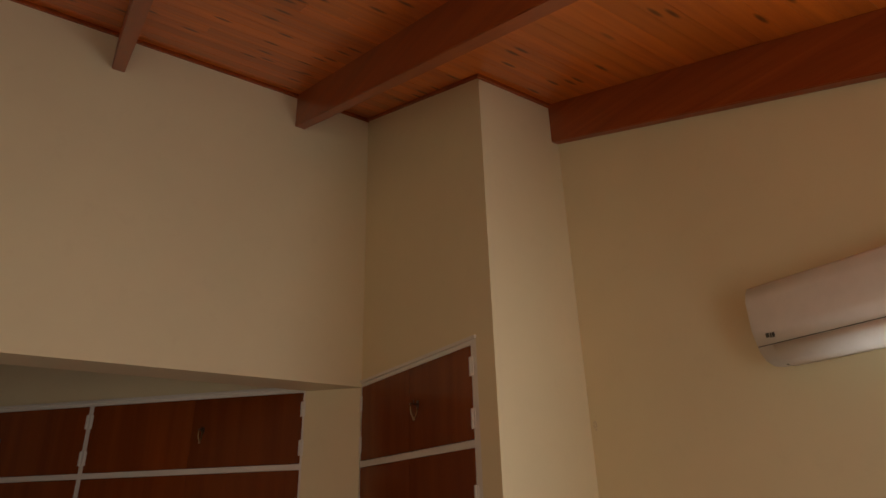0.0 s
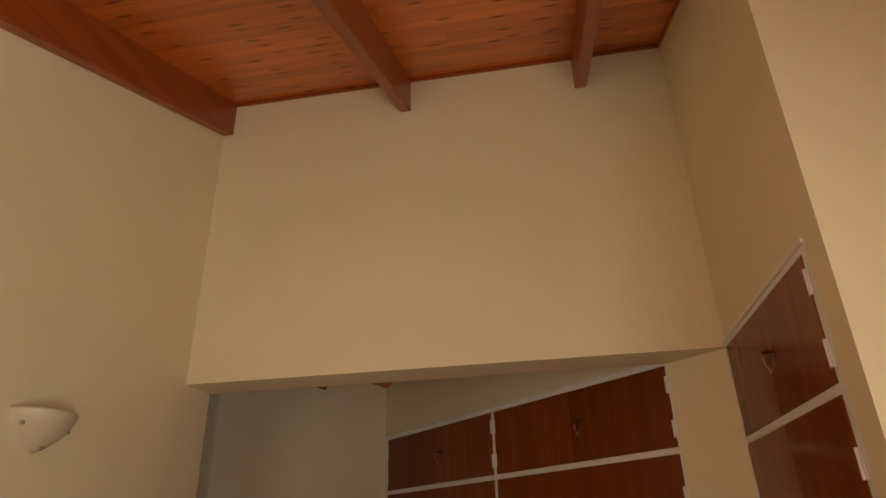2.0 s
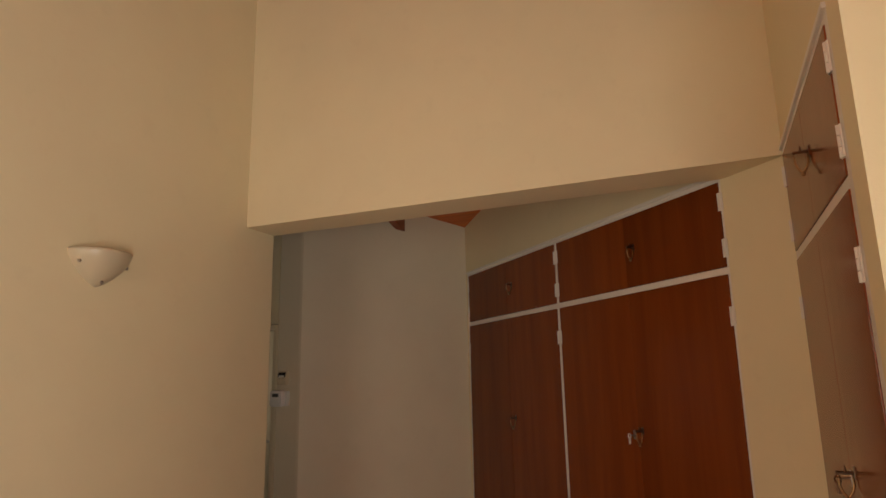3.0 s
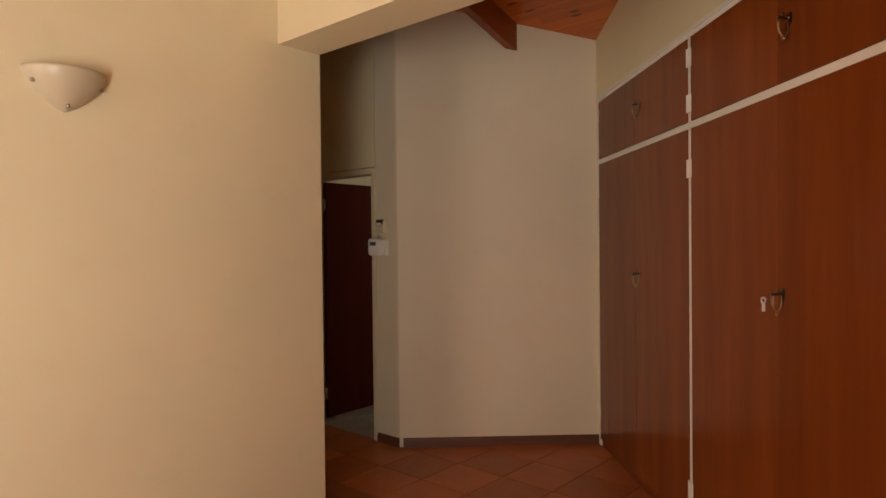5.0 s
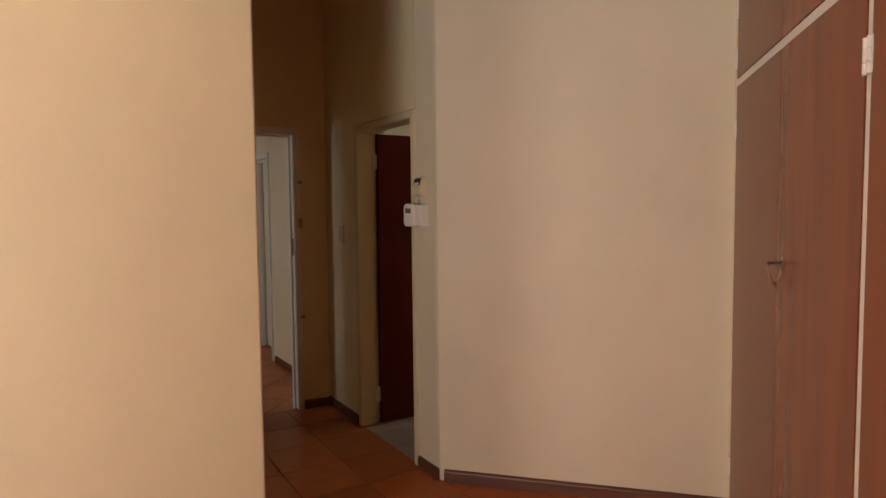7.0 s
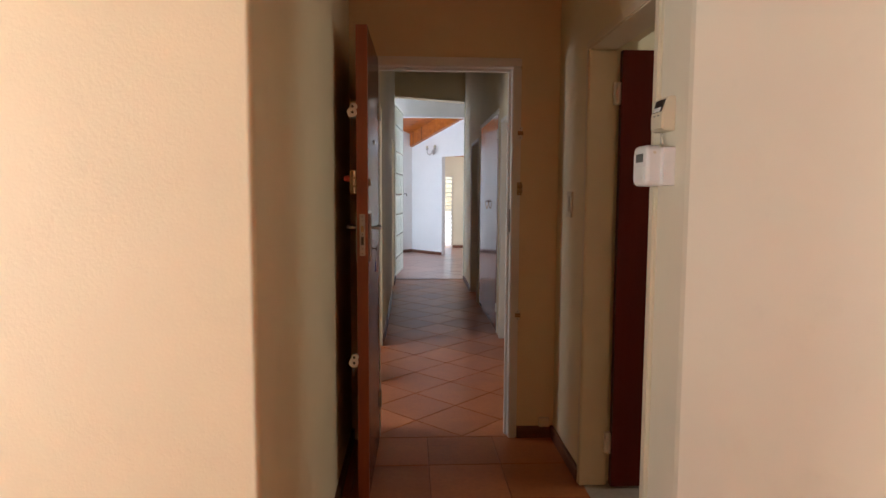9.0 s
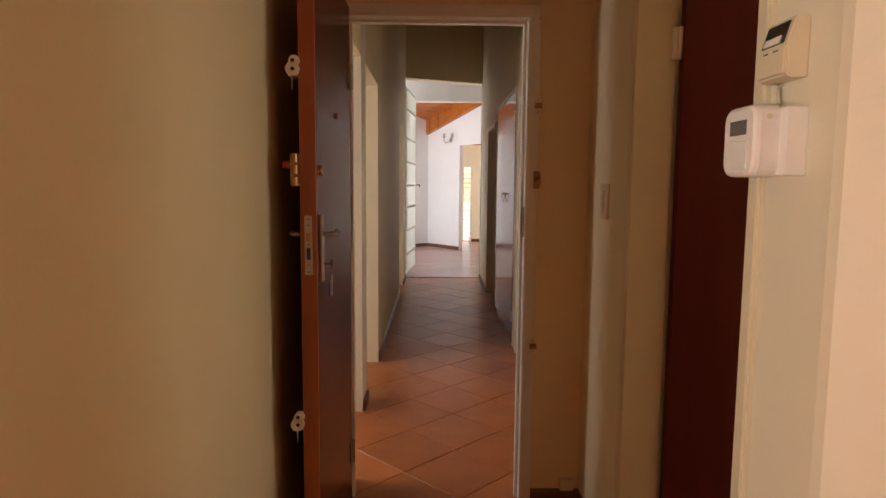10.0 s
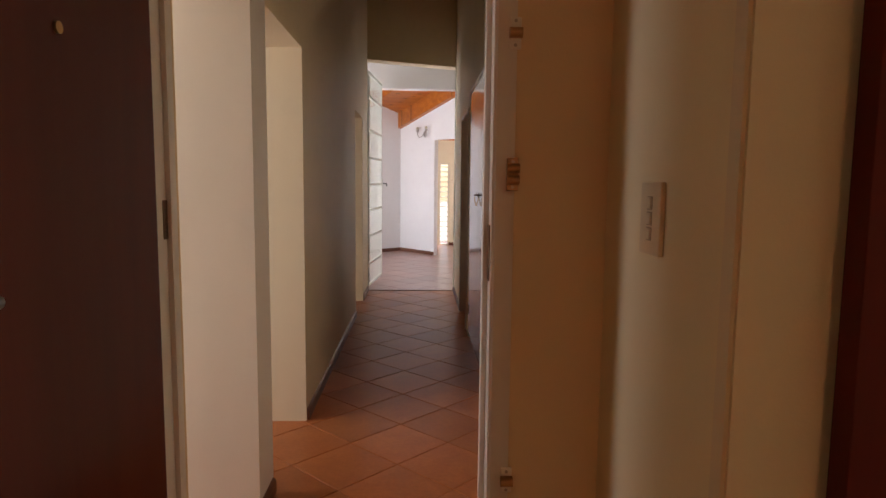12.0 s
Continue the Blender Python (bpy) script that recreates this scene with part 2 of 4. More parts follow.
# bedroom
ROUND = [(-1.132 - 0.012 + 0.012 * math.sin(a), -0.82 + 0.012 - 0.012 * math.cos(a)) for a in [radians(15 * k) for k in range(7)]]
ROUND2 = [(-1.132 - 0.012 + 0.012 * math.cos(a), -0.667 - 0.012 + 0.012 * math.sin(a)) for a in [radians(15 * k) for k in range(7)]]
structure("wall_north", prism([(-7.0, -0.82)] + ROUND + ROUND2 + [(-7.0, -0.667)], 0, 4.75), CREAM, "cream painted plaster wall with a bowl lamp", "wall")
structure("wall_bulkhead", boxes((-1.402, -3.80, 2.56, -1.1415, -0.815, 4.75), (-1.30, -0.815, 2.56, -1.1415, -0.68, 4.75)), CREAM, "cream painted bulkhead over the wide opening", "wall")
structure("wall_cupboard", boxes((-2.72, -3.90, 2.60, -1.402, -3.74, 4.75), (-2.72, -4.40, 0, -2.585, -3.74, 2.60), (-2.72, -4.40, 2.60, -2.56, -3.90, 4.75), (-2.585, -4.40, 0, -1.30, -4.34, 2.60)), CREAM,
          "cream painted wall round a built-in cupboard", "wall")
structure("wall_south", boxes((-4.1, -4.56, 0, -2.72, -4.30, 4.6), (-7.0, -4.56, 0, -6.0, -4.30, 4.6), (-6.0, -4.56, 0, -4.1, -4.30, 0.06), (-6.0, -4.56, 2.04, -4.1, -4.30, 4.6)), CREAM, "cream painted wall with an air conditioner", "wall")
structure("wall_west", boxes((-7.2, -4.56, 0, -7.0, -0.59, 0.16), (-7.2, -4.56, 2.14, -7.0, -0.59, 4.0), (-7.2, -4.56, 0.16, -7.0, -2.25, 2.14), (-7.2, -0.95, 0.16, -7.0, -0.59, 2.14)), CREAM,
          "cream painted wall with a window opening", "wall")

# dressing area: walls at 45 degrees
P0 = Vector((-1.385, -3.745, 0))
ALONG = pose(P0.x, P0.y, 0, 0, 0, 45)   # x runs along the wardrobes, -y into them
C = Vector((1.03, -1.33, 0))
w = boxes((0, -0.20, 2.595, 3.415, 0, 4.6), (-0.0, -0.62, 0, 0.362, 0, 2.595), (3.388, -0.62, 0, 3.415, 0, 2.595), (0.362, -0.64, 0, 3.388, -0.60, 2.595))
bmesh.ops.transform(w, matrix=ALONG, verts=list(w.verts))
structure("wall_wardrobe", w, CREAM, "cream painted wall round the fitted wardrobes", "wall")
w = prism([(1.034, -1.334), (1.40, -0.98), (0.42, 0.0), (0.23, 0.0), (0.0, -0.01), (0.0, -0.215), (0.004, -0.238), (0.022, -0.258)], 0, 4.6)
structure("wall_diagonal", w, OFFWHITE, "off-white painted diagonal wall with a rounded corner", "wall")
structure("wall_passage_left", boxes((-1.40, -0.667, 0, -1.160, 1.43, 4.75)), CREAM, "cream painted passage wall behind the open door", "wall")
structure("wall_passage_right", boxes((0.0, 0.003, 2.115, 0.23, 0.86, 4.6), (0.0, 0.86, 0, 0.23, 1.43, 4.6)), CREAM, "cream painted passage wall with a light switch", "wall")
structure("wall_passage_end", boxes((-1.40, 1.43, 0, -1.05, 1.66, 4.75), (-0.214, 1.43, 0, 0.27, 1.66, 4.75), (-1.05, 1.43, 2.15, -0.214, 1.66, 4.75)), PASSAGE,
          "tan painted end wall round the passage door", "wall")

# corridor
XL, XR = -1.087, 0.045
structure("wall_corridor_left", boxes(
    (-1.33, 1.66, 2.16, XL, 2.547, 4.4), (-1.33, 2.79, 2.16, XL, 3.64, 4.4), (-1.33, 3.64, 0, XL, 6.62, 4.4),
    (-1.33, 6.62, 2.16, XL, 7.45, 4.4), (-1.33, 7.45, 0, XL, 8.2, 4.4)), CORRIDOR, "off-white corridor wall with three door openings", "wall")
structure("wall_partition", boxes((-2.3, 2.547, 0, XL, 2.79, 4.4)), WHITE, "white painted end of a partition wall", "wall")
structure("wall_corridor_right", boxes(
    (XR, 1.66, 0, 0.27, 3.12, 4.4), (XR, 3.12, 2.12, 0.27, 3.952, 4.4), (XR, 3.952, 0, 0.27, 4.16, 4.4), (XR, 4.16, 2.24, 0.27, 5.74, 4.4),
    (XR, 5.74, 0, 0.27, 5.98, 4.4), (XR, 5.98, 2.12, 0.27, 6.89, 4.4), (XR, 6.89, 0, 0.27, 8.2, 4.4), (0.72, 4.0, 0, 0.76, 5.9, 2.3)), CORRIDOR,
    "off-white corridor wall with a cupboard and doorways", "wall")
bm = boxes((-1.33, 8.2, 0, -1.11, 8.42, 4.4), (0.085, 8.2, 0, 0.40, 8.42, 4.4))
v = box(bm, -1.11, 8.2, 2.97, 0.085, 8.42, 4.4)
for q in v:
    if q.co.z < 3 and q.co.x > 0:
        q.co.z = 2.885
structure("wall_corridor_end", bm, CORRIDOR, "off-white wall over the opening to the living room", "wall")

# end room
structure("wall_header", boxes((-3.2, 9.5, 2.80, 2.4, 9.7, 4.6)), WHITE, "white bulkhead lit by daylight", "wall")
structure("wall_end_room", boxes((-3.3, 8.42, 0, -3.2, 8.5, 4.6), (-3.3, 8.5, 0, -3.2, 9.4, 0.5), (-3.3, 8.5, 2.5, -3.2, 9.4, 4.6), (-3.3, 9.4, 2.7, -3.2, 11.9, 4.6), (-3.3, 9.4, 0, -3.2, 11.9, 0.5), (-3.3, 11.9, 0, -3.2, 15, 4.6),
                                 (-3.2, 8.2, 0, -1.33, 8.42, 4.6), (0.40, 8.2, 0, 2.4, 8.42, 4.6), (2.3, 8.42, 0, 2.4, 12.4, 4.6)), WHITE, "white walls closing the living room", "wall")
F = Vector((-0.80, 13.12, 0))
ang = math.degrees(math.atan2(11.0 - 13.12, 0.9 + 0.80))
m = pose(F.x, F.y, 0, 0, 0, ang)
bm = bmesh.new()
for d in ((0, 0, 0, 1.085, 0.09, 4.4), (1.085, 0, 2.245, 1.95, 0.09, 4.4), (1.95, 0, 0, 3.9, 0.09, 4.4)):
    box(bm, *d, m)
structure("wall_angled", bm, WHITE, "white angled wall with a doorway and wall lamp", "wall")
bm = bmesh.new()
box(bm, -3.4, 0.0, 0, 0.1, 0.2, 4.4, pose(F.x, F.y, 0, 0, 0, 42))
structure("wall_end_left", bm, WHITE, "white angled wall at the back of the room", "wall")
structure("wall_entry", boxes((-1.2, 14.3, 0, 0.05, 14.5, 3.2), (0.265, 14.3, 0, 2.6, 14.5, 3.2), (0.05, 14.3, 1.86, 0.265, 14.5, 3.2), (2.5, 12.4, 0, 2.6, 12.5, 3.2), (2.5, 14.2, 0, 2.6, 14.3, 3.2), (2.5, 12.5, 2.5, 2.6, 14.2, 3.2)), OFFWHITE,
          "cream entry wall with a narrow window", "wall")
structure("ceiling_entry", boxes((-1.2, 11.2, 3.2, 2.6, 14.5, 3.26)), WHITE, "white flat entry ceiling", "ceiling")

# side rooms that lie behind the doorways
structure("wall_side_rooms", boxes((-4.1, 1.55, 0, -1.38, 1.65, 3), (-4.1, 8.1, 0, -1.33, 8.2, 3), (-4.1, 1.65, 0, -4.0, 1.9, 3), (-4.1, 3.4, 0, -4.0, 8.1, 3), (-4.1, 1.9, 0, -4.0, 3.4, 0.8), (-4.1, 1.9, 2.2, -4.0, 3.4, 3)), OFFWHITE, "off-white walls of the side rooms", "wall")
structure("ceiling_side_rooms", boxes((-4.1, 1.55, 2.7, -1.33, 8.2, 2.76), (0.27, 0.0, 2.5, 2.6, 8.2, 2.56)), WHITE, "white flat ceiling of the side rooms", "ceiling")
structure("wall_right_rooms", boxes((2.5, -0.2, 0, 2.6, 8.2, 2.5), (0.27, 8.1, 0, 2.5, 8.2, 2.5), (0.27, 1.5, 0, 2.5, 1.6, 2.5), (0.42, -0.1, 0, 2.5, 0.0, 2.5), (0.27, 3.98, 0, 0.72, 4.04, 2.5), (0.27, 5.86, 0, 0.72, 5.92, 2.5)), OFFWHITE,
          "off-white walls of the rooms beside the passage", "wall")


# boarded ceilings: boards across the beams with V joints
def boards(x0, x1, y0, y1, height, pitch=0.098):
    bm = bmesh.new()
    x = x0
    while x < x1:
        xe = min(x + pitch, x1)
        a, b, g = x + 0.0004, xe - 0.0004, 0.0014
        pts = [(a, 0.012), (a, 0.0010), (a + g, 0), (b - g, 0), (b, 0.0010), (b, 0.012)]
        y = y0
        first = random.uniform(0.8, 3.2)
        cuts = [y0] + [c for c in (y0 + first, y0 + first + 2.7) if c < y1 - 0.3] + [y1]
        for c0, c1 in zip(cuts, cuts[1:]):
            ring = [[bm.verts.new((px, yy, height(px) + dz)) for px, dz in pts] for yy in (c0 + 0.0006, c1 - 0.0006)]
            n = len(pts)
            for i in range(n - 1):
                bm.faces.new((ring[0][i], ring[0][i + 1], ring[1][i + 1], ring[1][i]))
            bm.faces.new(ring[0])
            bm.faces.new(ring[1][::-1])
        x = xe
    return bm


def deck(bm, x0, x1, y0, y1, height):
    v = [bm.verts.new((x, y, height(x) + dz)) for dz in (0.013, 0.06) for x, y in ((x0, y0), (x1, y0), (x1, y1), (x0, y1))]
    for f in ((0, 1, 2, 3), (4, 5, 6, 7), (0, 1, 5, 4), (1, 2, 6, 5), (2, 3, 7, 6), (3, 0, 4, 7)):
        bm.faces.new([v[i] for i in f])
    return bm


bm = deck(boards(-7.0, -1.40, -4.34, -0.82, roof), -7.1, -1.2, -4.5, -0.6, roof)
structure("ceiling_bedroom", bm, PINE, "varnished knotty pine board ceiling sloping over the bedroom", "ceiling")
bm = deck(boards(-1.152, 1.9, -3.7, 1.43, roof_dressing), -1.16, 2.0, -3.8, 1.43, roof_dressing)
structure("ceiling_dressing", bm, PINE, "varnished pine board ceiling over the dressing area", "ceiling")
bm = deck(boards(-1.35, 0.30, 1.66, 8.2, lambda x: 4.1), -1.4, 0.3, 1.6, 8.3, lambda x: 4.1)
structure("ceiling_corridor", bm, PINE, "varnished pine board ceiling over the corridor", "ceiling")
bm = deck(boards(-14.9, -9.7, -3.2, 2.4, lambda x: 2.82 + 0.373 * (13.1 + x)), -15, -9.6, -3.3, 2.5, lambda x: 2.82 + 0.373 * (13.1 + x))
bmesh.ops.transform(bm, matrix=pose(0, 0, 0, 0, 0, -90), verts=list(bm.verts))
PINE_X = wood("varnished_pine_boards", (0.56, 0.175, 0.024), (0.36, 0.085, 0.012), 0, 0.3, 0.35, knots=True)
structure("ceiling_end_room", bm, PINE_X, "varnished pine board ceiling sloping over the living room", "ceiling")
structure("ceiling_end_front", boxes((-3.3, 8.42, 4.3, 2.4, 9.5, 4.36)), WHITE, "white flat ceiling behind the bulkhead", "ceiling")


def beam(x0, x1, y, height, depth=0.26, width=0.07):
    bm = bmesh.new()
    v = [bm.verts.new((x, yy, height(x) - dz)) for dz in (depth, -0.002) for x, yy in ((x0, y), (x1, y), (x1, y + width), (x0, y + width))]
    for f in ((0, 1, 2, 3), (4, 5, 6, 7), (0, 1, 5, 4), (1, 2, 6, 5), (2, 3, 7, 6), (3, 0, 4, 7)):
        bm.faces.new([v[i] for i in f])
    bmesh.ops.bevel(bm, geom=[e for e in bm.edges if abs(e.verts[0].co.y - e.verts[1].co.y) < 1e-6 and abs(e.verts[0].co.x - e.verts[1].co.x) > 1], offset=0.004, segments=2, affect="EDGES")
    return bm


for i, (x1, y) in enumerate(((-1.402, -0.890), (-1.402, -2.135), (-1.402, -3.26), (-2.72, -4.30))):
    structure(f"ceiling_beam_{i + 1}", beam(-7.0, x1, y, roof, width=0.07 if y > -4 else 0.05), BEAM, "red-brown stained timber ceiling beam under the boards", "beam")
for i, (x1, y) in enumerate(((0.62, -0.90), (0.42, -2.07), (0.0, 0.32))):
    structure(f"ceiling_beam_{i + 5}", beam(-1.152, x1, y, roof_dressing, 0.2), BEAM, "red-brown stained timber beam over the dressing area", "beam")
u = Vector((0.9 + 0.8, 11.0 - 13.12, 0)).normalized()
side = Vector((u.y, -u.x, 0))


def slanted_beam(a0, a1, width, depth):
    """A beam under the living room's boards, following their slope."""
    bm = bmesh.new()
    vv = []
    for dz in (-depth, 0.02):
        for p in (a0, a1, a1 + side * width, a0 + side * width):
            vv.append(bm.verts.new((p.x, p.y, 2.82 + 0.373 * (13.1 - p.y) + dz)))
    for f in ((0, 1, 2, 3), (4, 5, 6, 7), (0, 1, 5, 4), (1, 2, 6, 5), (2, 3, 7, 6), (3, 0, 4, 7)):
        bm.faces.new([vv[k] for k in f])
    return bm


structure("ceiling_beam_8", slanted_beam(F, F + u * 3.4, 0.07, 0.30), PINE_X, "orange pine beam along the angled wall", "beam")
structure("ceiling_beam_9", slanted_beam(F + side * 0.75 - u * 0.2, F + side * 0.75 + u * 2.9, 0.06, 0.12), PINE_X, "slim orange pine rafter under the boards", "beam")

# cover strips where boards meet walls
structure("trim_ceiling", beam(-2.72, -1.402, -3.742, roof, 0.022, 0.018), BEAM, "thin stained cover strip under the boards", "trim")
structure("trim_bulkhead", boxes((-1.42, -3.74, roof(-1.42) - 0.022, -1.402, -0.82, roof(-1.42))), BEAM, "thin stained cover strip along the bulkhead", "trim")
structure("trim_return", boxes((-2.738, -4.265, roof(-2.738) - 0.02, -2.72, -3.724, roof(-2.738))), BEAM, "thin stained cover strip above the wall return", "trim")

# floors
structure("ground", boxes((-60, -60, -0.6, 60, 60, -0.3)), plain("pale_paving", (0.6, 0.57, 0.52), 0.9), "pale paved ground outside the house", "ground")
FLOOR = structure("floor", boxes((-7.2, -4.6, -0.3, 2.6, 14.5, -0.004)), GROUT, "terracotta tiled floor with brown grout", "floor")


# ---- skirting ----
def skirting(name, a, b, side=1):
    """A skirting board from a to b, standing 14 mm proud of the wall to the left (side 1) of that way."""
    a, b = Vector((*a, 0)), Vector((*b, 0))
    d = b - a
    bm = bmesh.new()
    prof = [(0, 0), (0.015, 0), (0.015, 0.052), (0.012, 0.060), (0.006, 0.066), (0, 0.068)]
    r = [[bm.verts.new((x, -side * p, z)) for p, z in prof] for x in (0, d.length)]
    for i in range(len(prof)):
        j = (i + 1) % len(prof)
        bm.faces.new((r[0][i], r[0][j], r[1][j], r[1][i]))
    bm.faces.new(r[0])
    bm.faces.new(r[1][::-1])
    ob = structure(name, bm, SKIRT, "dark brown timber skirting board", "skirting")
    ob.matrix_basis = pose(a.x, a.y, 0, 0, 0, math.degrees(math.atan2(d.y, d.x)))
    return ob


RUNS = [((0.022, -0.258), (1.03, -1.33), 1), ((0.0, -0.01), (0.0, -0.24), 1), ((0.0, 1.43), (0.0, 0.865), 1), ((-0.215, 1.43), (0.0, 1.43), 1), ((-1.160, -0.66), (-1.160, 1.43), 1),
        ((-6.9, -0.82), (-1.14, -0.82), 1), ((-1.132, -0.80), (-1.132, -0.67), 1), ((-6.9, -4.30), (-2.73, -4.30), -1),
        ((XL, 2.56), (XL, 2.78), 1), ((XL, 3.66), (XL, 6.56), 1), ((XL, 7.5), (XL, 8.2), 1), ((XR, 3.05), (XR, 1.7), 1), ((XR, 8.2), (XR, 6.95), 1),
        ((-0.80, 13.12), (-0.80 + 1.085 * u.x, 13.12 + 1.085 * u.y), 1), ((-3.0, 11.14), (-0.80, 13.12), 1), ((0.27, 14.3), (2.4, 14.3), 1)]
for i, (a, b, s) in enumerate(RUNS):
    skirting(f"baseboard_{i + 1}", a, b, s)


# ---- fitted cupboards ----
def ring_pull(parent, x, z, front, reach=1.0, label="bronze ring pull handle"):
    """A bail pull: a bar standing out from the door's face, with a shield-shaped ring hanging under it."""
    y = front
    bar = bevelled(x - 0.011, y, z - 0.020, x + 0.011, y + 0.004, z + 0.020, 0.0015)
    rod(bar, (x, y + 0.002, z), (x, y + 0.062 * reach, z), 0.0052, 10)
    rod(bar, (x, y + 0.033 * reach, z + 0.003), (x, y + 0.033 * reach, z + 0.022), 0.0045, 8, 0.002)
    for k in (0.009 * reach, 0.057 * reach):
        bmesh.ops.create_icosphere(bar, subdivisions=1, radius=0.0075, matrix=Matrix.Translation((x, y + k, z)))
    h = part("handle", bar, BRONZE, parent, label)
    pts = [(-0.024, 0), (-0.026, -0.022), (-0.024, -0.046), (-0.017, -0.066), (-0.007, -0.082), (0, -0.087), (0.007, -0.082), (0.017, -0.066), (0.024, -0.046), (0.026, -0.022), (0.024, 0)]
    ring = smooth(tube([(x, y + (0.033 + a) * reach, z + b * 0.82) for a, b in pts], 0.0038, 8))
    bmesh.ops.create_icosphere(ring, subdivisions=2, radius=0.008, matrix=Matrix.Translation((x, y + 0.033 * reach, z - 0.076)))
    part("ring", ring, BRASS, h, "worn metal drop ring")


def hinge(parent, x, z, front, width=0.030):
    bm = boxes((x - width / 2, front - 0.002, z - 0.045, x + width / 2, front + 0.003, z + 0.045))
    for k in (-0.031, 0, 0.031):
        rod(bm, (x, front + 0.004, z + k - 0.014), (x, front + 0.004, z + k + 0.014), 0.006, 8)
    part("hinge", bm, TRIM, parent, "white painted butt hinge")


def cupboard(m, width, top, rail, label, depth=0.56, stile=0.030, right_stile=0.030, plinth=0.055, key=None, veneer=None, reach=0.8, pull=(0.072, 0.085)):
    """Fitted cupboard unit: painted frame, two tiers of paired veneered doors. Its front looks along +y."""
    t = thing("cupboard", m, label, "cupboard", "fitted cupboards")
    a, b = stile, width - right_stile
    fr = [(0, -0.03, 0, a, 0, top), (b, -0.03, 0, width, 0, top), (a, -0.03, top - 0.032, b, 0, top)]
    if rail:
        fr.append((a, -0.03, rail - 0.017, b, 0, rail + 0.017))
    bm = boxes(*fr)
    bmesh.ops.bevel(bm, geom=list(bm.edges), offset=0.0015, segments=1, affect="EDGES")
    part("frame", bm, TRIM, t, "white painted timber frame")
    part("cornice", bevelled(-0.004, -0.004, top - 0.010, width + 0.004, 0.012, top + 0.008, 0.003), TRIM, t, "thin white painted lip")
    part("carcass", boxes((0.004, -depth, 0.0, width - 0.004, -depth + 0.02, top - 0.01), (0.004, -depth + 0.02, 0, 0.02, -0.031, top - 0.01), (width - 0.02, -depth + 0.02, 0, width - 0.004, -0.031, top - 0.01)), DARKDOOR, t, "dark timber carcass")
    part("plinth", boxes((a, -0.025, 0, b, -0.012, plinth)), MAHOGANY, t, "dark timber plinth")
    mid = (a + b) / 2
    tiers = [(plinth + 0.002, (rail - 0.019) if rail else top - 0.034)]
    if rail:
        tiers.append((rail + 0.019, top - 0.034))
    for k, (z0, z1) in enumerate(tiers):
        for side, (x0, x1) in enumerate(((a + 0.002, mid - 0.0008), (mid + 0.0008, b - 0.002))):
            d = part("door", bevelled(x0, -0.019, z0, x1, 0.0035, z1, 0.002), veneer or MAHOGANY, t, "glossy red-brown veneered door")
            hx = a - 0.004 if side == 0 else b + 0.004
            for hz in ((z0 + 0.09, z1 - 0.10) if k else (z0 + 0.20, z1 - 0.20)):
                hinge(d, hx, hz, 0.003)
            if side == 0:
                hx = x1 - 0.003
                ring_pull(d, hx - pull[k], z0 + 0.225 if k else 1.325, 0.0035, reach)
                if key and k == 0:
                    metal, lab, dx = key
                    hx += dx
                    kb = bevelled(hx - 0.011, 0.0035, 1.275, hx + 0.011, 0.0065, 1.325, 0.001)
                    rod(kb, (hx, 0.004, 1.30), (hx, 0.034, 1.30), 0.0032, 8)
                    kb2 = tube([(hx, 0.042 + 0.009 * math.cos(q), 1.296 + 0.011 * math.sin(q)) for q in np.linspace(0, 6.28, 13)[:-1]], 0.0036, 6, True)
                    box(kb2, hx - 0.0025, 0.036, 1.252, hx + 0.0025, 0.048, 1.286)
                    kk = part("lock", kb, STEEL, d, "small steel cupboard lock")
                    part("key", kb2, metal, kk, lab)
    return t


S_MID = 1.885
cupboard(ALONG @ pose(0.362, 0, 0), S_MID - 0.362, 2.585, 2.112, "tall red-brown veneered wardrobe with white frame, key in door", stile=0.014, key=(PLASTIC, "small key with a white tag", 0.040), pull=(0.030, 0.075))
cupboard(ALONG @ pose(S_MID, 0, 0), 3.388 - S_MID, 2.585, 2.112, "tall red-brown veneered wardrobe with white frame, doors shut", stile=0.002)
cupboard(pose(-2.585, -3.74, 0), 2.585 - 1.402, 2.59, 2.108, "built-in bedroom cupboard with glossy brown doors", stile=0.045, right_stile=0.012, key=(BRONZE, "small key with a dark brown tag", 0.0))
cupboard(pose(XR - 0.004, 4.16, 0, 0, 0, 90), 1.58, 2.235, None, "glossy brown corridor cupboard with ring pull handles", depth=0.6, veneer=MAHOGANY_GLOSS, reach=0.55)


# ---- doors ----
def door_frame(name, m, w, top, depth, material, label, face=0.05, stops=True):
    """Frame round a clear opening w wide (x from 0), its face towards -y, running depth deep."""
    t = thing(name, m, label, "door frame", kind="structure")
    for nm, d in (("jamb", (-face, -0.014, 0, 0, depth, top)), ("jamb", (w, -0.014, 0, w + face, depth, top)), ("head", (-face, -0.014, top, w + face, depth, top + face))):
        bm = boxes(d)
        bmesh.ops.bevel(bm, geom=list(bm.edges), offset=0.006, segments=2, affect="EDGES")
        part(nm, bm, material, t)
    for nm, d in () if not stops else (("stop", (0, depth * 0.42, 0, 0.012, depth * 0.42 + 0.035, top)), ("stop", (w - 0.012, depth * 0.42, 0, w, depth * 0.42 + 0.035, top)), ("stop", (0.012, depth * 0.42, top - 0.012, w - 0.012, depth * 0.42 + 0.035, top))):
        part(nm, boxes(d), material, t)
    return t


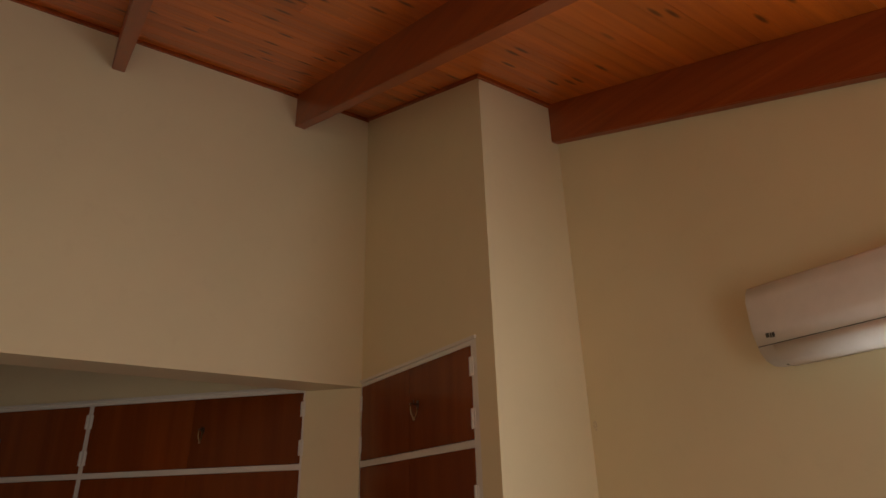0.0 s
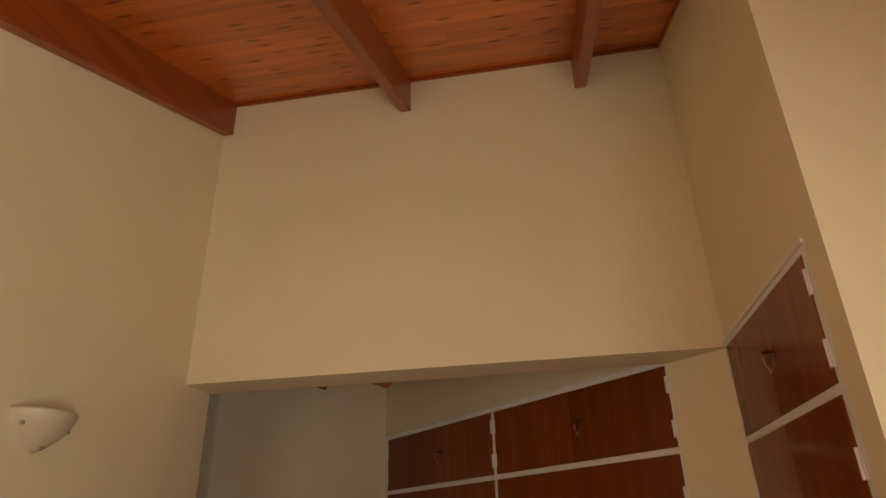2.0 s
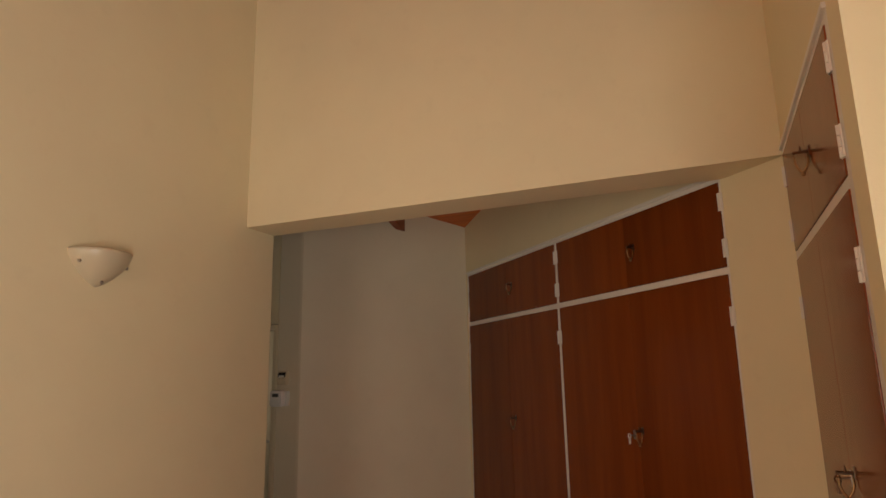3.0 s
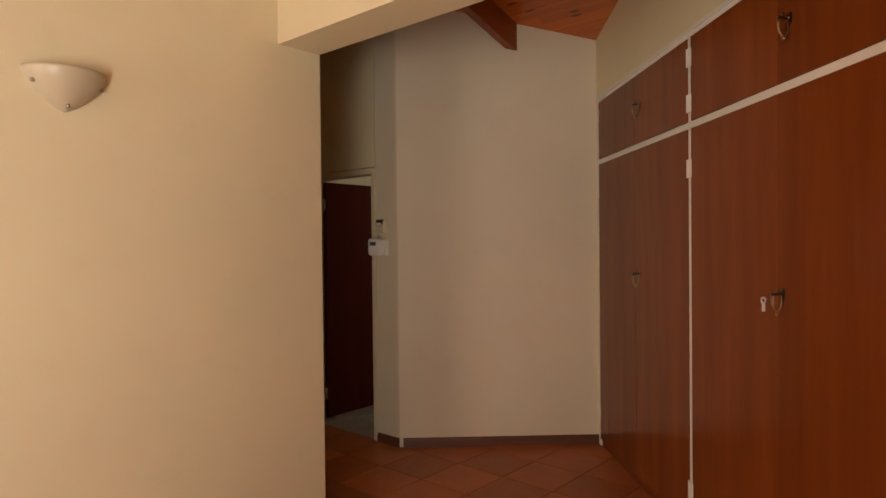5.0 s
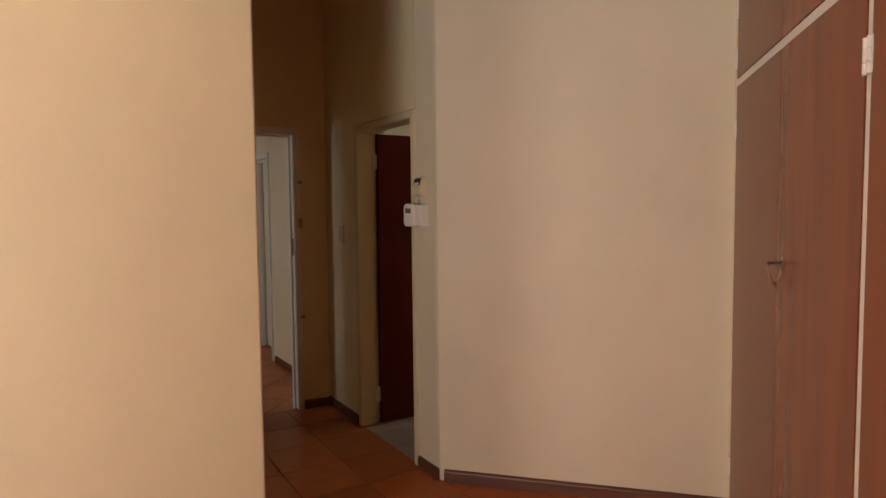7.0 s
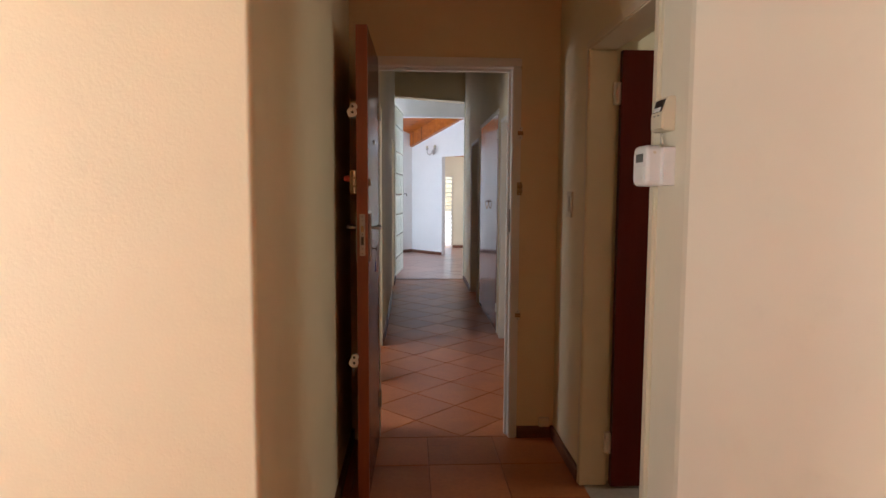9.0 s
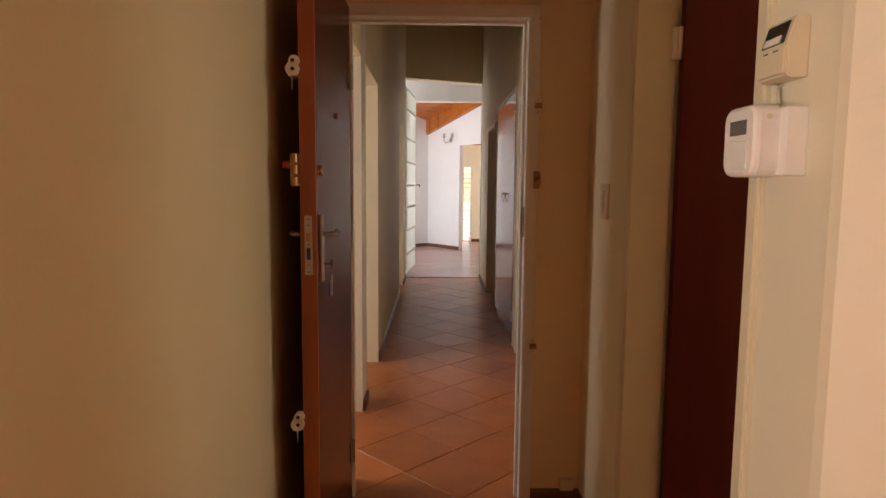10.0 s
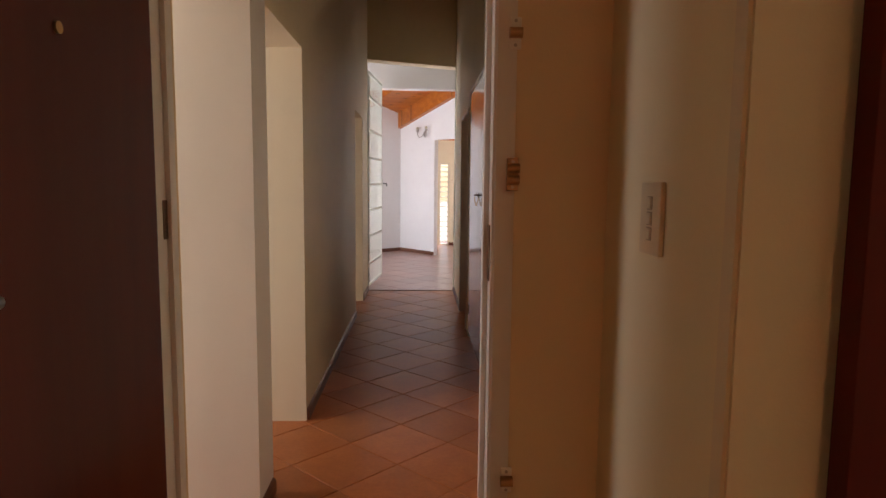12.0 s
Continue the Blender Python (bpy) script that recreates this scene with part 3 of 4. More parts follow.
f1 = door_frame("door_frame_1", pose(-1.012, 1.43, 0), 0.747, 2.10, 0.12, TRIM, "white painted frame of the passage door")
door = thing("door_1", pose(-1.002, 1.405, 0, 0, 0, -0.9) @ pose(1.002, -1.405, 0), "open dark veneered passage door with bolts and keys", "door", kind="structure")
DX0, DX1, DY0, DY1, DZ1 = -1.052, -1.002, 0.70, 1.405, 2.128
leaf = part("leaf", bevelled(DX0, DY0 + 0.012, 0.012, DX1, DY1, DZ1, 0.002), DARKDOOR, door, "dark stained veneered leaf")
part("edge_strip", bevelled(DX0, DY0, 0.012, DX1, DY0 + 0.0122, DZ1, 0.002), DOOREDGE, door, "red-brown timber edge")
XE = -1.027
lock = part("lock_plate", bevelled(XE - 0.012, DY0 - 0.0025, 1.13, XE + 0.012, DY0 + 0.002, 1.315, 0.001), STEEL, door, "steel mortice lock plate")
part("latch", bevelled(XE - 0.006, DY0 - 0.012, 1.235, XE + 0.006, DY0, 1.262, 0.002), BRASS, lock)
part("keeper_slot", boxes((XE - 0.006, DY0 - 0.0032, 1.178, XE + 0.006, DY0 - 0.001, 1.215)), BLACK, lock)
for z in (1.14, 1.162, 1.225, 1.285, 1.303):
    bm = bmesh.new()
    rod(bm, (XE, DY0 - 0.004, z), (XE, DY0 - 0.001, z), 0.003, 8)
    part("screw", bm, BRONZE, lock)
for side, xf in ((1, DX1), (-1, DX0)):
    x1 = xf + side * 0.008
    plate = part("handle_plate", bevelled(min(xf, x1), DY0 + 0.045, 1.10, max(xf, x1), DY0 + 0.085, 1.315, 0.003), STEEL, door, "brushed steel handle plate")
    xo = xf + side * 0.046
    lever = smooth(tube([(xf + side * 0.006, DY0 + 0.065, 1.252), (xf + side * 0.040, DY0 + 0.065, 1.252), (xo, DY0 + 0.078, 1.252), (xo, DY0 + 0.095, 1.254), (xo - side * 0.003, DY0 + 0.122, 1.256), (xo - side * 0.010, DY0 + 0.132, 1.256)], 0.0085, 10))
    part("door_handle", lever, STEEL, plate, "brushed steel lever")
xk = DX1 + 0.03
kb = smooth(tube([(xk + 0.003, DY0 + 0.065 + 0.012 * math.cos(q), 1.158 + 0.012 * math.sin(q)) for q in np.linspace(0, 6.28, 13)[:-1]], 0.0028, 6, True))
rod(kb, (DX1, DY0 + 0.065, 1.158), (xk, DY0 + 0.065, 1.158), 0.0035, 8)
key = part("key", kb, BRONZE, door, "old key in the lock")
part("key_ring", smooth(tube([(xk + 0.003, DY0 + 0.065 + 0.010 * math.cos(q), 1.136 + 0.014 * math.sin(q)) for q in np.linspace(0, 6.28, 13)[:-1]], 0.0012, 6, True)), STEEL, key)
kb = bmesh.new()
bmesh.ops.create_cone(kb, cap_ends=True, segments=14, radius1=0.016, radius2=0.016, depth=0.003, matrix=pose(xk + 0.004, DY0 + 0.065, 1.108, 0, 90, 0))
box(kb, xk + 0.0025, DY0 + 0.060, 1.055, xk + 0.0055, DY0 + 0.070, 1.098)
part("hanging_key", kb, STEEL, key, "steel key on the ring")
part("key_tag", bevelled(xk - 0.004, DY0 + 0.052, 1.052, xk + 0.001, DY0 + 0.082, 1.098, 0.002), BLUE, key, "blue plastic key tag")
bm = bmesh.new()
rod(bm, (DX1 - 0.001, 1.06, 1.655), (DX1 + 0.005, 1.06, 1.655), 0.010, 14)
part("peephole", bm, BRASS, door, "brass door viewer")
bm = bmesh.new()
rod(bm, (DX1 - 0.001, DY0 + 0.06, 1.455), (DX1 + 0.008, DY0 + 0.06, 1.455), 0.016, 16)
part("cylinder", bm, BRASS, door, "brass lock cylinder")
bm = boxes((DX0 - 0.030, DY0 + 0.002, 1.405, DX0, DY0 + 0.075, 1.505))
bmesh.ops.bevel(bm, geom=list(bm.edges), offset=0.004, segments=2, affect="EDGES")
for z in (1.42, 1.455, 1.49):
    rod(bm, (DX0 - 0.014, DY0 - 0.006, z - 0.013), (DX0 - 0.014, DY0 - 0.006, z + 0.013), 0.009, 10)
night = part("night_latch", bm, BRASS, door, "worn brass night latch")
bm = bmesh.new()
rod(bm, (DX0 - 0.03, DY0 + 0.02, 1.47), (DX0 - 0.055, DY0 + 0.02, 1.47), 0.015, 14, 0.011)
part("knob", bm, RED, night, "red knob")
for z in (1.755, 0.65):
    bm = bmesh.new()
    bmesh.ops.create_cone(bm, cap_ends=True, segments=16, radius1=0.021, radius2=0.021, depth=0.016, matrix=pose(DX0 - 0.016, DY0 - 0.004, z, 90, 0, 0))
    bmesh.ops.create_cone(bm, cap_ends=True, segments=16, radius1=0.016, radius2=0.016, depth=0.016, matrix=pose(DX0 - 0.010, DY0 - 0.004, z + 0.025, 90, 0, 0))
    box(bm, DX0 - 0.03, DY0 - 0.002, z - 0.02, DX0, DY0 + 0.05, z + 0.02)
    bo = part("bolt_lock", bm, PLASTIC, door, "pale window-type bolt lock")
    for dz in (0, 0.025):
        bm = bmesh.new()
        rod(bm, (DX0 - 0.014, DY0 - 0.0125, z + dz), (DX0 - 0.014, DY0 - 0.011, z + dz), 0.006, 10)
        part("keyhole", bm, BLACK, bo)
    part("chain", smooth(tube([(DX0 - 0.016, DY0 - 0.008, z - 0.02), (DX0 - 0.017, DY0 - 0.009, z - 0.06)], 0.0016, 6)), STEEL, bo)
for z in (0.25, 1.85):
    bm = boxes((DX1 - 0.004, DY1 - 0.03, z - 0.05, DX1 + 0.003, DY1 + 0.008, z + 0.05))
    rod(bm, (DX1 + 0.006, DY1 + 0.004, z - 0.05), (DX1 + 0.006, DY1 + 0.004, z + 0.05), 0.007, 8)
    part("hinge", bm, STEEL, door, "steel butt hinge")

# keepers for the bolts beside the frame
for z, mt, hh, lab in ((1.742, TRIM, 0.034, "white painted bolt keeper with a bronze barrel"), (1.436, BRASS, 0.036, "worn brass latch keeper screwed to the frame"), (0.722, TRIM, 0.030, "white painted bolt keeper with a bronze barrel")):
    k = part("bolt_keeper", bevelled(-0.234, 1.409, z - hh, -0.208, 1.4165, z + hh, 0.002), mt, f1, lab)
    for dz in ((0.0,) if mt is TRIM else (-0.012, 0.014)):
        bm = bmesh.new()
        rod(bm, (-0.235, 1.402, z + dz), (-0.207, 1.402, z + dz), 0.011 if mt is TRIM else 0.010, 14)
        box(bm, -0.235, 1.402, z + dz - 0.011, -0.207, 1.410, z + dz + 0.011)
        part("barrel", bm, BRASS, k, "round metal bolt socket")
    for dz in (-hh + 0.008, hh - 0.008):
        bm = bmesh.new()
        rod(bm, (-0.221, 1.4065, z + dz), (-0.221, 1.4095, z + dz), 0.0038, 8)
        part("screw", bm, STEEL, k)
for o in [c for c in f1.children if c.name.startswith("bolt_keeper")]:
    o.matrix_basis = pose(1.012, -1.43, 0)
strike = part("strike_plate", bevelled(0.744, 0.012, 1.19, 0.7475, 0.045, 1.32, 0.001), BRONZE, f1, "dark metal strike plate")
part("strike_plate", bevelled(-0.0005, 0.03, 1.28, 0.003, 0.062, 1.37, 0.001), BRONZE, f1, "dark metal hinge plate")

# side door off the passage
f2 = door_frame("door_frame_2", pose(0.0, 0.81, 0, 0, 0, -90), 0.775, 2.065, 0.123, OLDTRIM, "aged cream painted frame of the side doorway", 0.043, stops=False)
d2 = thing("door_2", pose(0, 0, 0), "dark stained side door standing open", "door", kind="structure")
part("leaf", bevelled(0.130, 0.768, 0.015, 0.880, 0.808, 2.055, 0.002), DARKDOOR, d2, "dark stained veneered leaf")
for z in (0.22, 1.865):
    bm = boxes((0.103, 0.795, z - 0.05, 0.150, 0.8125, z + 0.05))
    rod(bm, (0.124, 0.789, z - 0.05), (0.124, 0.789, z + 0.05), 0.008, 8)
    part("hinge", bm, TRIM, d2, "white painted hinge")
bm = smooth(tube([(0.86, 0.768, 1.06), (0.86, 0.725, 1.06), (0.84, 0.715, 1.06), (0.74, 0.715, 1.06)], 0.009, 10))
part("door_handle", bm, STEEL, d2, "steel lever handle")

# corridor door frames
door_frame("door_frame_5", pose(XR, 3.952, 0, 0, 0, -90) @ pose(0.04, 0, 0), 0.752, 2.08, 0.225, TRIM, "white painted corridor door frame", 0.04)
door_frame("door_frame_6", pose(XR, 6.89, 0, 0, 0, -90) @ pose(0.04, 0, 0), 0.83, 2.08, 0.225, TRIM, "white painted corridor door frame", 0.04)
for i, (x0, x1, y) in enumerate(((0.20, 0.24, 3.16), (0.12, 0.16, 6.02))):
    dd = thing(f"door_{i + 3}", pose(0, 0, 0), "plain painted corridor door, shut", "door", kind="structure")
    part("leaf", bevelled(x0, y + 0.002, 0.01, x1, y + (0.748 if i == 0 else 0.826), 2.075, 0.002), OFFWHITE, dd)


# ---- air conditioner ----
ac = thing("air_conditioner", pose(-4.112, -4.30, 2.262), "white wall-mounted split air conditioner", "air conditioner")
prof = [(0, 0.03), (0.05, 0.004), (0.11, 0.0), (0.150, 0.010), (0.178, 0.036), (0.192, 0.070), (0.198, 0.12), (0.198, 0.22), (0.193, 0.262), (0.182, 0.275), (0.10, 0.285), (0, 0.285)]


def extruded(profile, x0, x1, inset=0.0):
    bm = bmesh.new()
    r = [[bm.verts.new((x, y, z)) for y, z in profile] for x in (x0, x1)]
    n = len(profile)
    for i in range(n):
        j = (i + 1) % n
        bm.faces.new((r[0][i], r[0][j], r[1][j], r[1][i]))
    bm.faces.new(r[0])
    bm.faces.new(r[1][::-1])
    return bm


bm = extruded(prof, -0.41, 0.395)
bmesh.ops.bevel(bm, geom=[e for e in bm.edges if abs(e.verts[0].co.x - e.verts[1].co.x) < 1e-5], offset=0.008, segments=3, affect="EDGES")
body = part("body", smooth(bm), PLASTIC, ac, "white moulded casing")
part("panel_gap", extruded([(0.175, 0.0585), (0.1905, 0.0585), (0.1912, 0.0605), (0.175, 0.0605)], -0.40, 0.388), SCREEN, ac)
flap = [(0.062, -0.0035), (0.110, -0.005), (0.153, 0.004), (0.183, 0.034), (0.1905, 0.056), (0.186, 0.056), (0.150, 0.012), (0.110, 0.002)]
part("flap", smooth(extruded(flap, -0.35, 0.335)), PLASTIC, ac, "closed air outlet flap")
part("outlet", extruded([(0.058, -0.001), (0.112, -0.002), (0.112, 0.004), (0.058, 0.004)], -0.36, 0.345), SCREEN, ac, "dark outlet slot")
part("badge", boxes((0.318, 0.1968, 0.080, 0.326, 0.1985, 0.096), (0.329, 0.1968, 0.080, 0.334, 0.1985, 0.096), (0.337, 0.1968, 0.083, 0.349, 0.1985, 0.098)), SCREEN, ac, "small dark badge")

# marks on the wall
bm = bmesh.new()
for k in range(7):
    a, r = k * 0.9, random.uniform(0.004, 0.016)
    bmesh.ops.create_cone(bm, cap_ends=True, segments=7, radius1=0.006, radius2=0.004, depth=0.003, matrix=pose(-2.752 + r * math.cos(a) - 0.0, -4.2985, 2.19 + r * math.sin(a) * 1.5, 90, 0, 0))
tagged(new("wall_plug", mesh_of("wall_plug", bm, PLASTIC_OLD)), "patched plug hole in the cream wall", "wall plug")

# ---- bowl wall lamp ----
sc = thing("wall_lamp", pose(-2.395, -0.82, 2.225), "marbled cream glass bowl wall lamp with steel studs", "wall lamp")


def bowl_point(r, d, h, turn, fall):
    """A point of the tapering half bowl: turn in radians round the wall, fall from 0 at the rim to 1 at the tip."""
    k = (1 - fall ** 1.7) ** 0.8
    return Vector((r * math.cos(turn) * k, -d * math.sin(turn) * k, -h * fall))


bm = bmesh.new()
grid = []
NT, NP = 24, 14
for R, D, H in ((0.150, 0.135, 0.160), (0.144, 0.129, 0.153)):
    rows = [[bm.verts.new(bowl_point(R, D, H, math.pi * i / NT, j / NP)) for i in range(NT + 1)] for j in range(NP + 1)]
    for j in range(NP):
        for i in range(NT):
            bm.faces.new((rows[j][i], rows[j][i + 1], rows[j + 1][i + 1], rows[j + 1][i]))
    grid.append(rows)
for i in range(NT):
    bm.faces.new((grid[0][0][i], grid[1][0][i], grid[1][0][i + 1], grid[0][0][i + 1]))
bmesh.ops.remove_doubles(bm, verts=list(bm.verts), dist=0.0004)
part("bowl", smooth(bm), GLASS_BOWL, sc, "marbled cream glass half bowl")
for a, fall in ((158, 0.36), (90, 0.86), (22, 0.36)):
    c = bowl_point(0.150, 0.135, 0.160, radians(a), fall)
    n = Vector((c.x, c.y, c.z * 0.6)).normalized()
    bm = bmesh.new()
    rod(bm, c - n * 0.004, c + n * 0.010, 0.0085, 14, 0.007)
    part("stud", smooth(bm), STEEL, sc, "steel stud")
part("back_plate", bevelled(-0.06, -0.022, -0.09, 0.06, 0, -0.02, 0.006), PLASTIC, sc, "white metal back plate")
bm = bmesh.new()
rod(bm, (0, -0.06, -0.09), (0, -0.06, -0.02), 0.022, 14)
part("bulb", bm, GLASS_BOWL, sc, "unlit bulb")

def rounded_slab(y0, y1, z0, z1, r, xs, insets):
    """A slab with rounded corners in the y-z plane, through layers at xs with those insets."""
    bm = bmesh.new()
    loops = []
    for x, q in zip(xs, insets):
        ring = []
        for cy, cz, a0 in ((y1 - r, z1 - r, 0), (y0 + r, z1 - r, 90), (y0 + r, z0 + r, 180), (y1 - r, z0 + r, 270)):
            for k in range(6):
                a = radians(a0 + 18 * k)
                ring.append(bm.verts.new((x, cy + (r - q) * math.cos(a), cz + (r - q) * math.sin(a))))
        loops.append(ring)
    n = len(loops[0])
    for a, b in zip(loops, loops[1:]):
        for k in range(n):
            bm.faces.new((a[k], a[(k + 1) % n], b[(k + 1) % n], b[k]))
    bm.faces.new(loops[0])
    bm.faces.new(loops[-1][::-1])
    return bm


# ---- keypads by the side doorway ----
kp = thing("keypad", Matrix.Translation((0, -0.0308, 0.202)) @ Matrix.Diagonal((1, 0.80, 0.871, 1)), "off-white alarm keypad with a dark slot", "keypad", "alarm keypads")
bm = bmesh.new()
wedge = [(0.0, 1.612), (-0.030, 1.612), (-0.040, 1.618), (-0.041, 1.676), (-0.026, 1.732), (-0.022, 1.736), (0.0, 1.736)]
ends = [[bm.verts.new((x, y, z)) for x, z in wedge] for y in (-0.124, -0.004)]
for q in range(len(wedge)):
    p = (q + 1) % len(wedge)
    bm.faces.new((ends[0][q], ends[0][p], ends[1][p], ends[1][q]))
bm.faces.new(ends[0])
bm.faces.new(ends[1][::-1])
bmesh.ops.bevel(bm, geom=list(bm.edges), offset=0.003, segments=2, affect="EDGES")
part("body", bm, PLASTIC_OLD, kp, "yellowed plastic wedge-shaped casing")
SLANT = pose(-0.0335, -0.062, 1.704, 0, 15, 0)
bm = bevelled(-0.0022, -0.046, -0.023, 0.002, 0.044, 0.023, 0.001)
part("display", bm, BLACK, kp, "dark display", SLANT)
part("label_strip", bevelled(-0.0045, -0.032, -0.022, -0.001, 0.034, -0.006, 0.001), PLASTIC, kp, "pale strip", SLANT)
part("cover", bevelled(-0.0435, -0.118, 1.621, -0.0395, -0.012, 1.676, 0.0015), PLASTIC_OLD, kp, "hinged key cover")
for y in (-0.085, -0.045):
    part("cover_mark", boxes((-0.0442, y - 0.010, 1.667, -0.043, y + 0.010, 1.670)), BLACK, kp)
part("cable", smooth(tube([(-0.010, -0.034, 1.614), (-0.013, -0.030, 1.595), (-0.010, -0.036, 1.57)], 0.003, 6)), PLASTIC_OLD, kp)

kp = thing("keypad", Matrix.Translation((0, -0.0214, 0.097)) @ Matrix.Diagonal((1, 0.844, 0.929, 1)), "rounded white keypad on a square wall box", "keypad", "alarm keypads")
part("wall_box", bevelled(-0.040, -0.144, 1.440, 0.0, -0.016, 1.570, 0.004), PLASTIC, kp, "square white back box")
bm = rounded_slab(-0.122, 0.023, 1.438, 1.578, 0.030, (-0.040, -0.074, -0.081, -0.085), (0, 0, 0.003, 0.009))
part("body", bm, PLASTIC, kp, "rounded white casing")
part("display", bevelled(-0.0862, -0.086, 1.520, -0.082, -0.010, 1.550, 0.003), SCREEN, kp, "grey display")
part("cover", bevelled(-0.0868, -0.092, 1.453, -0.0825, 0.0, 1.510, 0.004), PLASTIC, kp, "closed key cover")
bm = bmesh.new()
rod(bm, (-0.060, -0.1225, 1.552), (-0.060, -0.1205, 1.552), 0.005, 10)
part("screw", bm, PLASTIC_OLD, kp)

# ---- light switch ----
sw = thing("light_switch", pose(0, 1.135, 1.355), "square yellowed light switch on the passage wall", "light switch")
part("plate", bevelled(-0.010, -0.048, -0.066, 0.0, 0.048, 0.066, 0.003), PLASTIC_OLD, sw, "yellowed plastic plate")
for k in (-0.028, 0.0, 0.028):
    surround = part("surround", bevelled(-0.0106, -0.0125, k - 0.0125, -0.0092, 0.0125, k + 0.0125, 0.0005), ROCKER_GAP, sw, "dark gap round the rocker")
    r = bevelled(-0.0135, -0.010, k - 0.010, -0.009, 0.010, k + 0.010, 0.0015)
    part("rocker", r, PLASTIC_OLD, sw)

# small cable box above the skirting
so = thing("cable_box", pose(-0.055, 1.43, 0.09), "small cream cable box above the skirting", "cable box")
part("box", bevelled(-0.03, -0.025, -0.022, 0.03, 0, 0.03, 0.004), OLDTRIM, so)

# ---- security gate ----
g0, g1 = Vector((-1.095, 8.30, 0)), Vector((-0.985, 9.42, 0))
gd = g1 - g0
gate = thing("security_gate", pose(g0.x, g0.y, 0.03, 0, 0, math.degrees(math.atan2(gd.y, gd.x))), "white steel security gate standing open", "gate")
L, GH = gd.length, 2.82
for nm, d in (("side_rail", (0, -0.016, 0, 0.032, 0.016, GH)), ("side_rail", (L - 0.032, -0.016, 0, L, 0.016, GH)), ("top_rail", (0.032, -0.015, GH - 0.032, L - 0.032, 0.015, GH)), ("bottom_rail", (0.032, -0.015, 0.0, L - 0.032, 0.015, 0.032))):
    part(nm, bevelled(*d, 0.003), GATE, gate)
for z in (0.30, 0.67, 1.02, 1.36, 1.71, 2.07, 2.50):
    part("cross_bar", bevelled(0.032, -0.014, z - 0.016, L - 0.032, 0.014, z + 0.016, 0.002), GATE, gate)
NB = 11
for k in range(1, NB):
    x = 0.032 + (L - 0.064) * k / NB
    bm = bmesh.new()
    rod(bm, (x, 0, 0.03), (x, 0, GH - 0.03), 0.0065, 8)
    part("bar", bm, GATE, gate)
for z in (0.67, 1.71):
    bm = bmesh.new()
    rod(bm, (L, 0, z), (L + 0.04, 0, z), 0.010, 8)
    part("bolt", bm, STEEL, gate)
bm = boxes((L - 0.10, -0.028, 1.30, L + 0.004, 0.028, 1.44))
part("lock_box", bm, GATE, gate)
bm = smooth(tube([(L - 0.02, -0.03, 1.37), (L - 0.02, -0.07, 1.37), (L + 0.05, -0.075, 1.37), (L + 0.06, -0.075, 1.33)], 0.008, 8))
part("handle", bm, BLACK, gate, "black handle")
bm = boxes((-1.10, 8.19, 0.0, -1.10 + 1.17, 8.215, 0.006))
structure("trim_threshold", bm, BRONZE, "dark metal threshold strip in the floor", "threshold")
bm = boxes((XR - 0.012, 8.16, 0, 0.084, 8.199, 2.9))
structure("trim_gate_post", bm, GATE, "pale steel gate post", "post")

# ---- end room lamp ----
FA = pose(F.x, F.y, 0, 0, 0, ang)
wl = thing("wall_lamp", FA @ pose(0.80, 0, 2.38), "chrome wall lamp with two curved arms", "wall lamp")
bm = bmesh.new()
rod(bm, (0, 0, 0), (0, -0.02, 0), 0.05, 18, 0.042)
part("back_plate", smooth(bm), STEEL, wl, "round chrome plate")
for s in (-1, 1):
    part("arm", smooth(tube([(0, -0.02, 0), (s * 0.04, -0.06, -0.06), (s * 0.09, -0.08, -0.08), (s * 0.13, -0.09, -0.03), (s * 0.135, -0.09, 0.04)], 0.009, 8)), STEEL, wl, "curved chrome arm")
    bm = bmesh.new()
    rod(bm, (s * 0.135, -0.09, 0.03), (s * 0.135, -0.09, 0.07), 0.020, 12, 0.035)
    part("cup", smooth(bm), STEEL, wl, "chrome lamp cup")
    bm = bmesh.new()
    bmesh.ops.create_uvsphere(bm, u_segments=12, v_segments=8, radius=0.03, matrix=Matrix.Translation((s * 0.135, -0.09, 0.10)))
    part("bulb", smooth(bm), GLASS_BOWL, wl, "unlit white bulb")

# ---- narrow window ----
win = thing("window_1", pose(0, 0, 0), "narrow floor-length window with burglar bars", "window", kind="structure")
for nm, d in (("window_frame", (0.05, 14.36, 0, 0.075, 14.41, 1.86)), ("window_frame", (0.24, 14.36, 0, 0.265, 14.41, 1.86)), ("window_frame", (0.075, 14.36, 1.835, 0.24, 14.41, 1.86)), ("window_frame", (0.075, 14.36, 0, 0.24, 14.41, 0.03))):
    part(nm, boxes(d), TRIM, win)
for k in range(16):
    bm = bmesh.new()
    rod(bm, (0.075, 14.345, 0.1 + k * 0.112), (0.24, 14.345, 0.1 + k * 0.112), 0.011, 6)
    part("bar", bm, GATE, win)
GLASS, nt, b = shader("clear_glass")
b.inputs["Transmission Weight"].default_value, b.inputs["Roughness"].default_value, b.inputs["IOR"].default_value = 1.0, 0.0, 1.45
pane = part("pane", boxes((0.075, 14.382, 0.03, 0.24, 14.386, 1.835)), GLASS, win, "clear glass pane")
pane.visible_shadow = False

# ---- floor tiles ----
PITCH, JOINT = 0.375, 0.0045


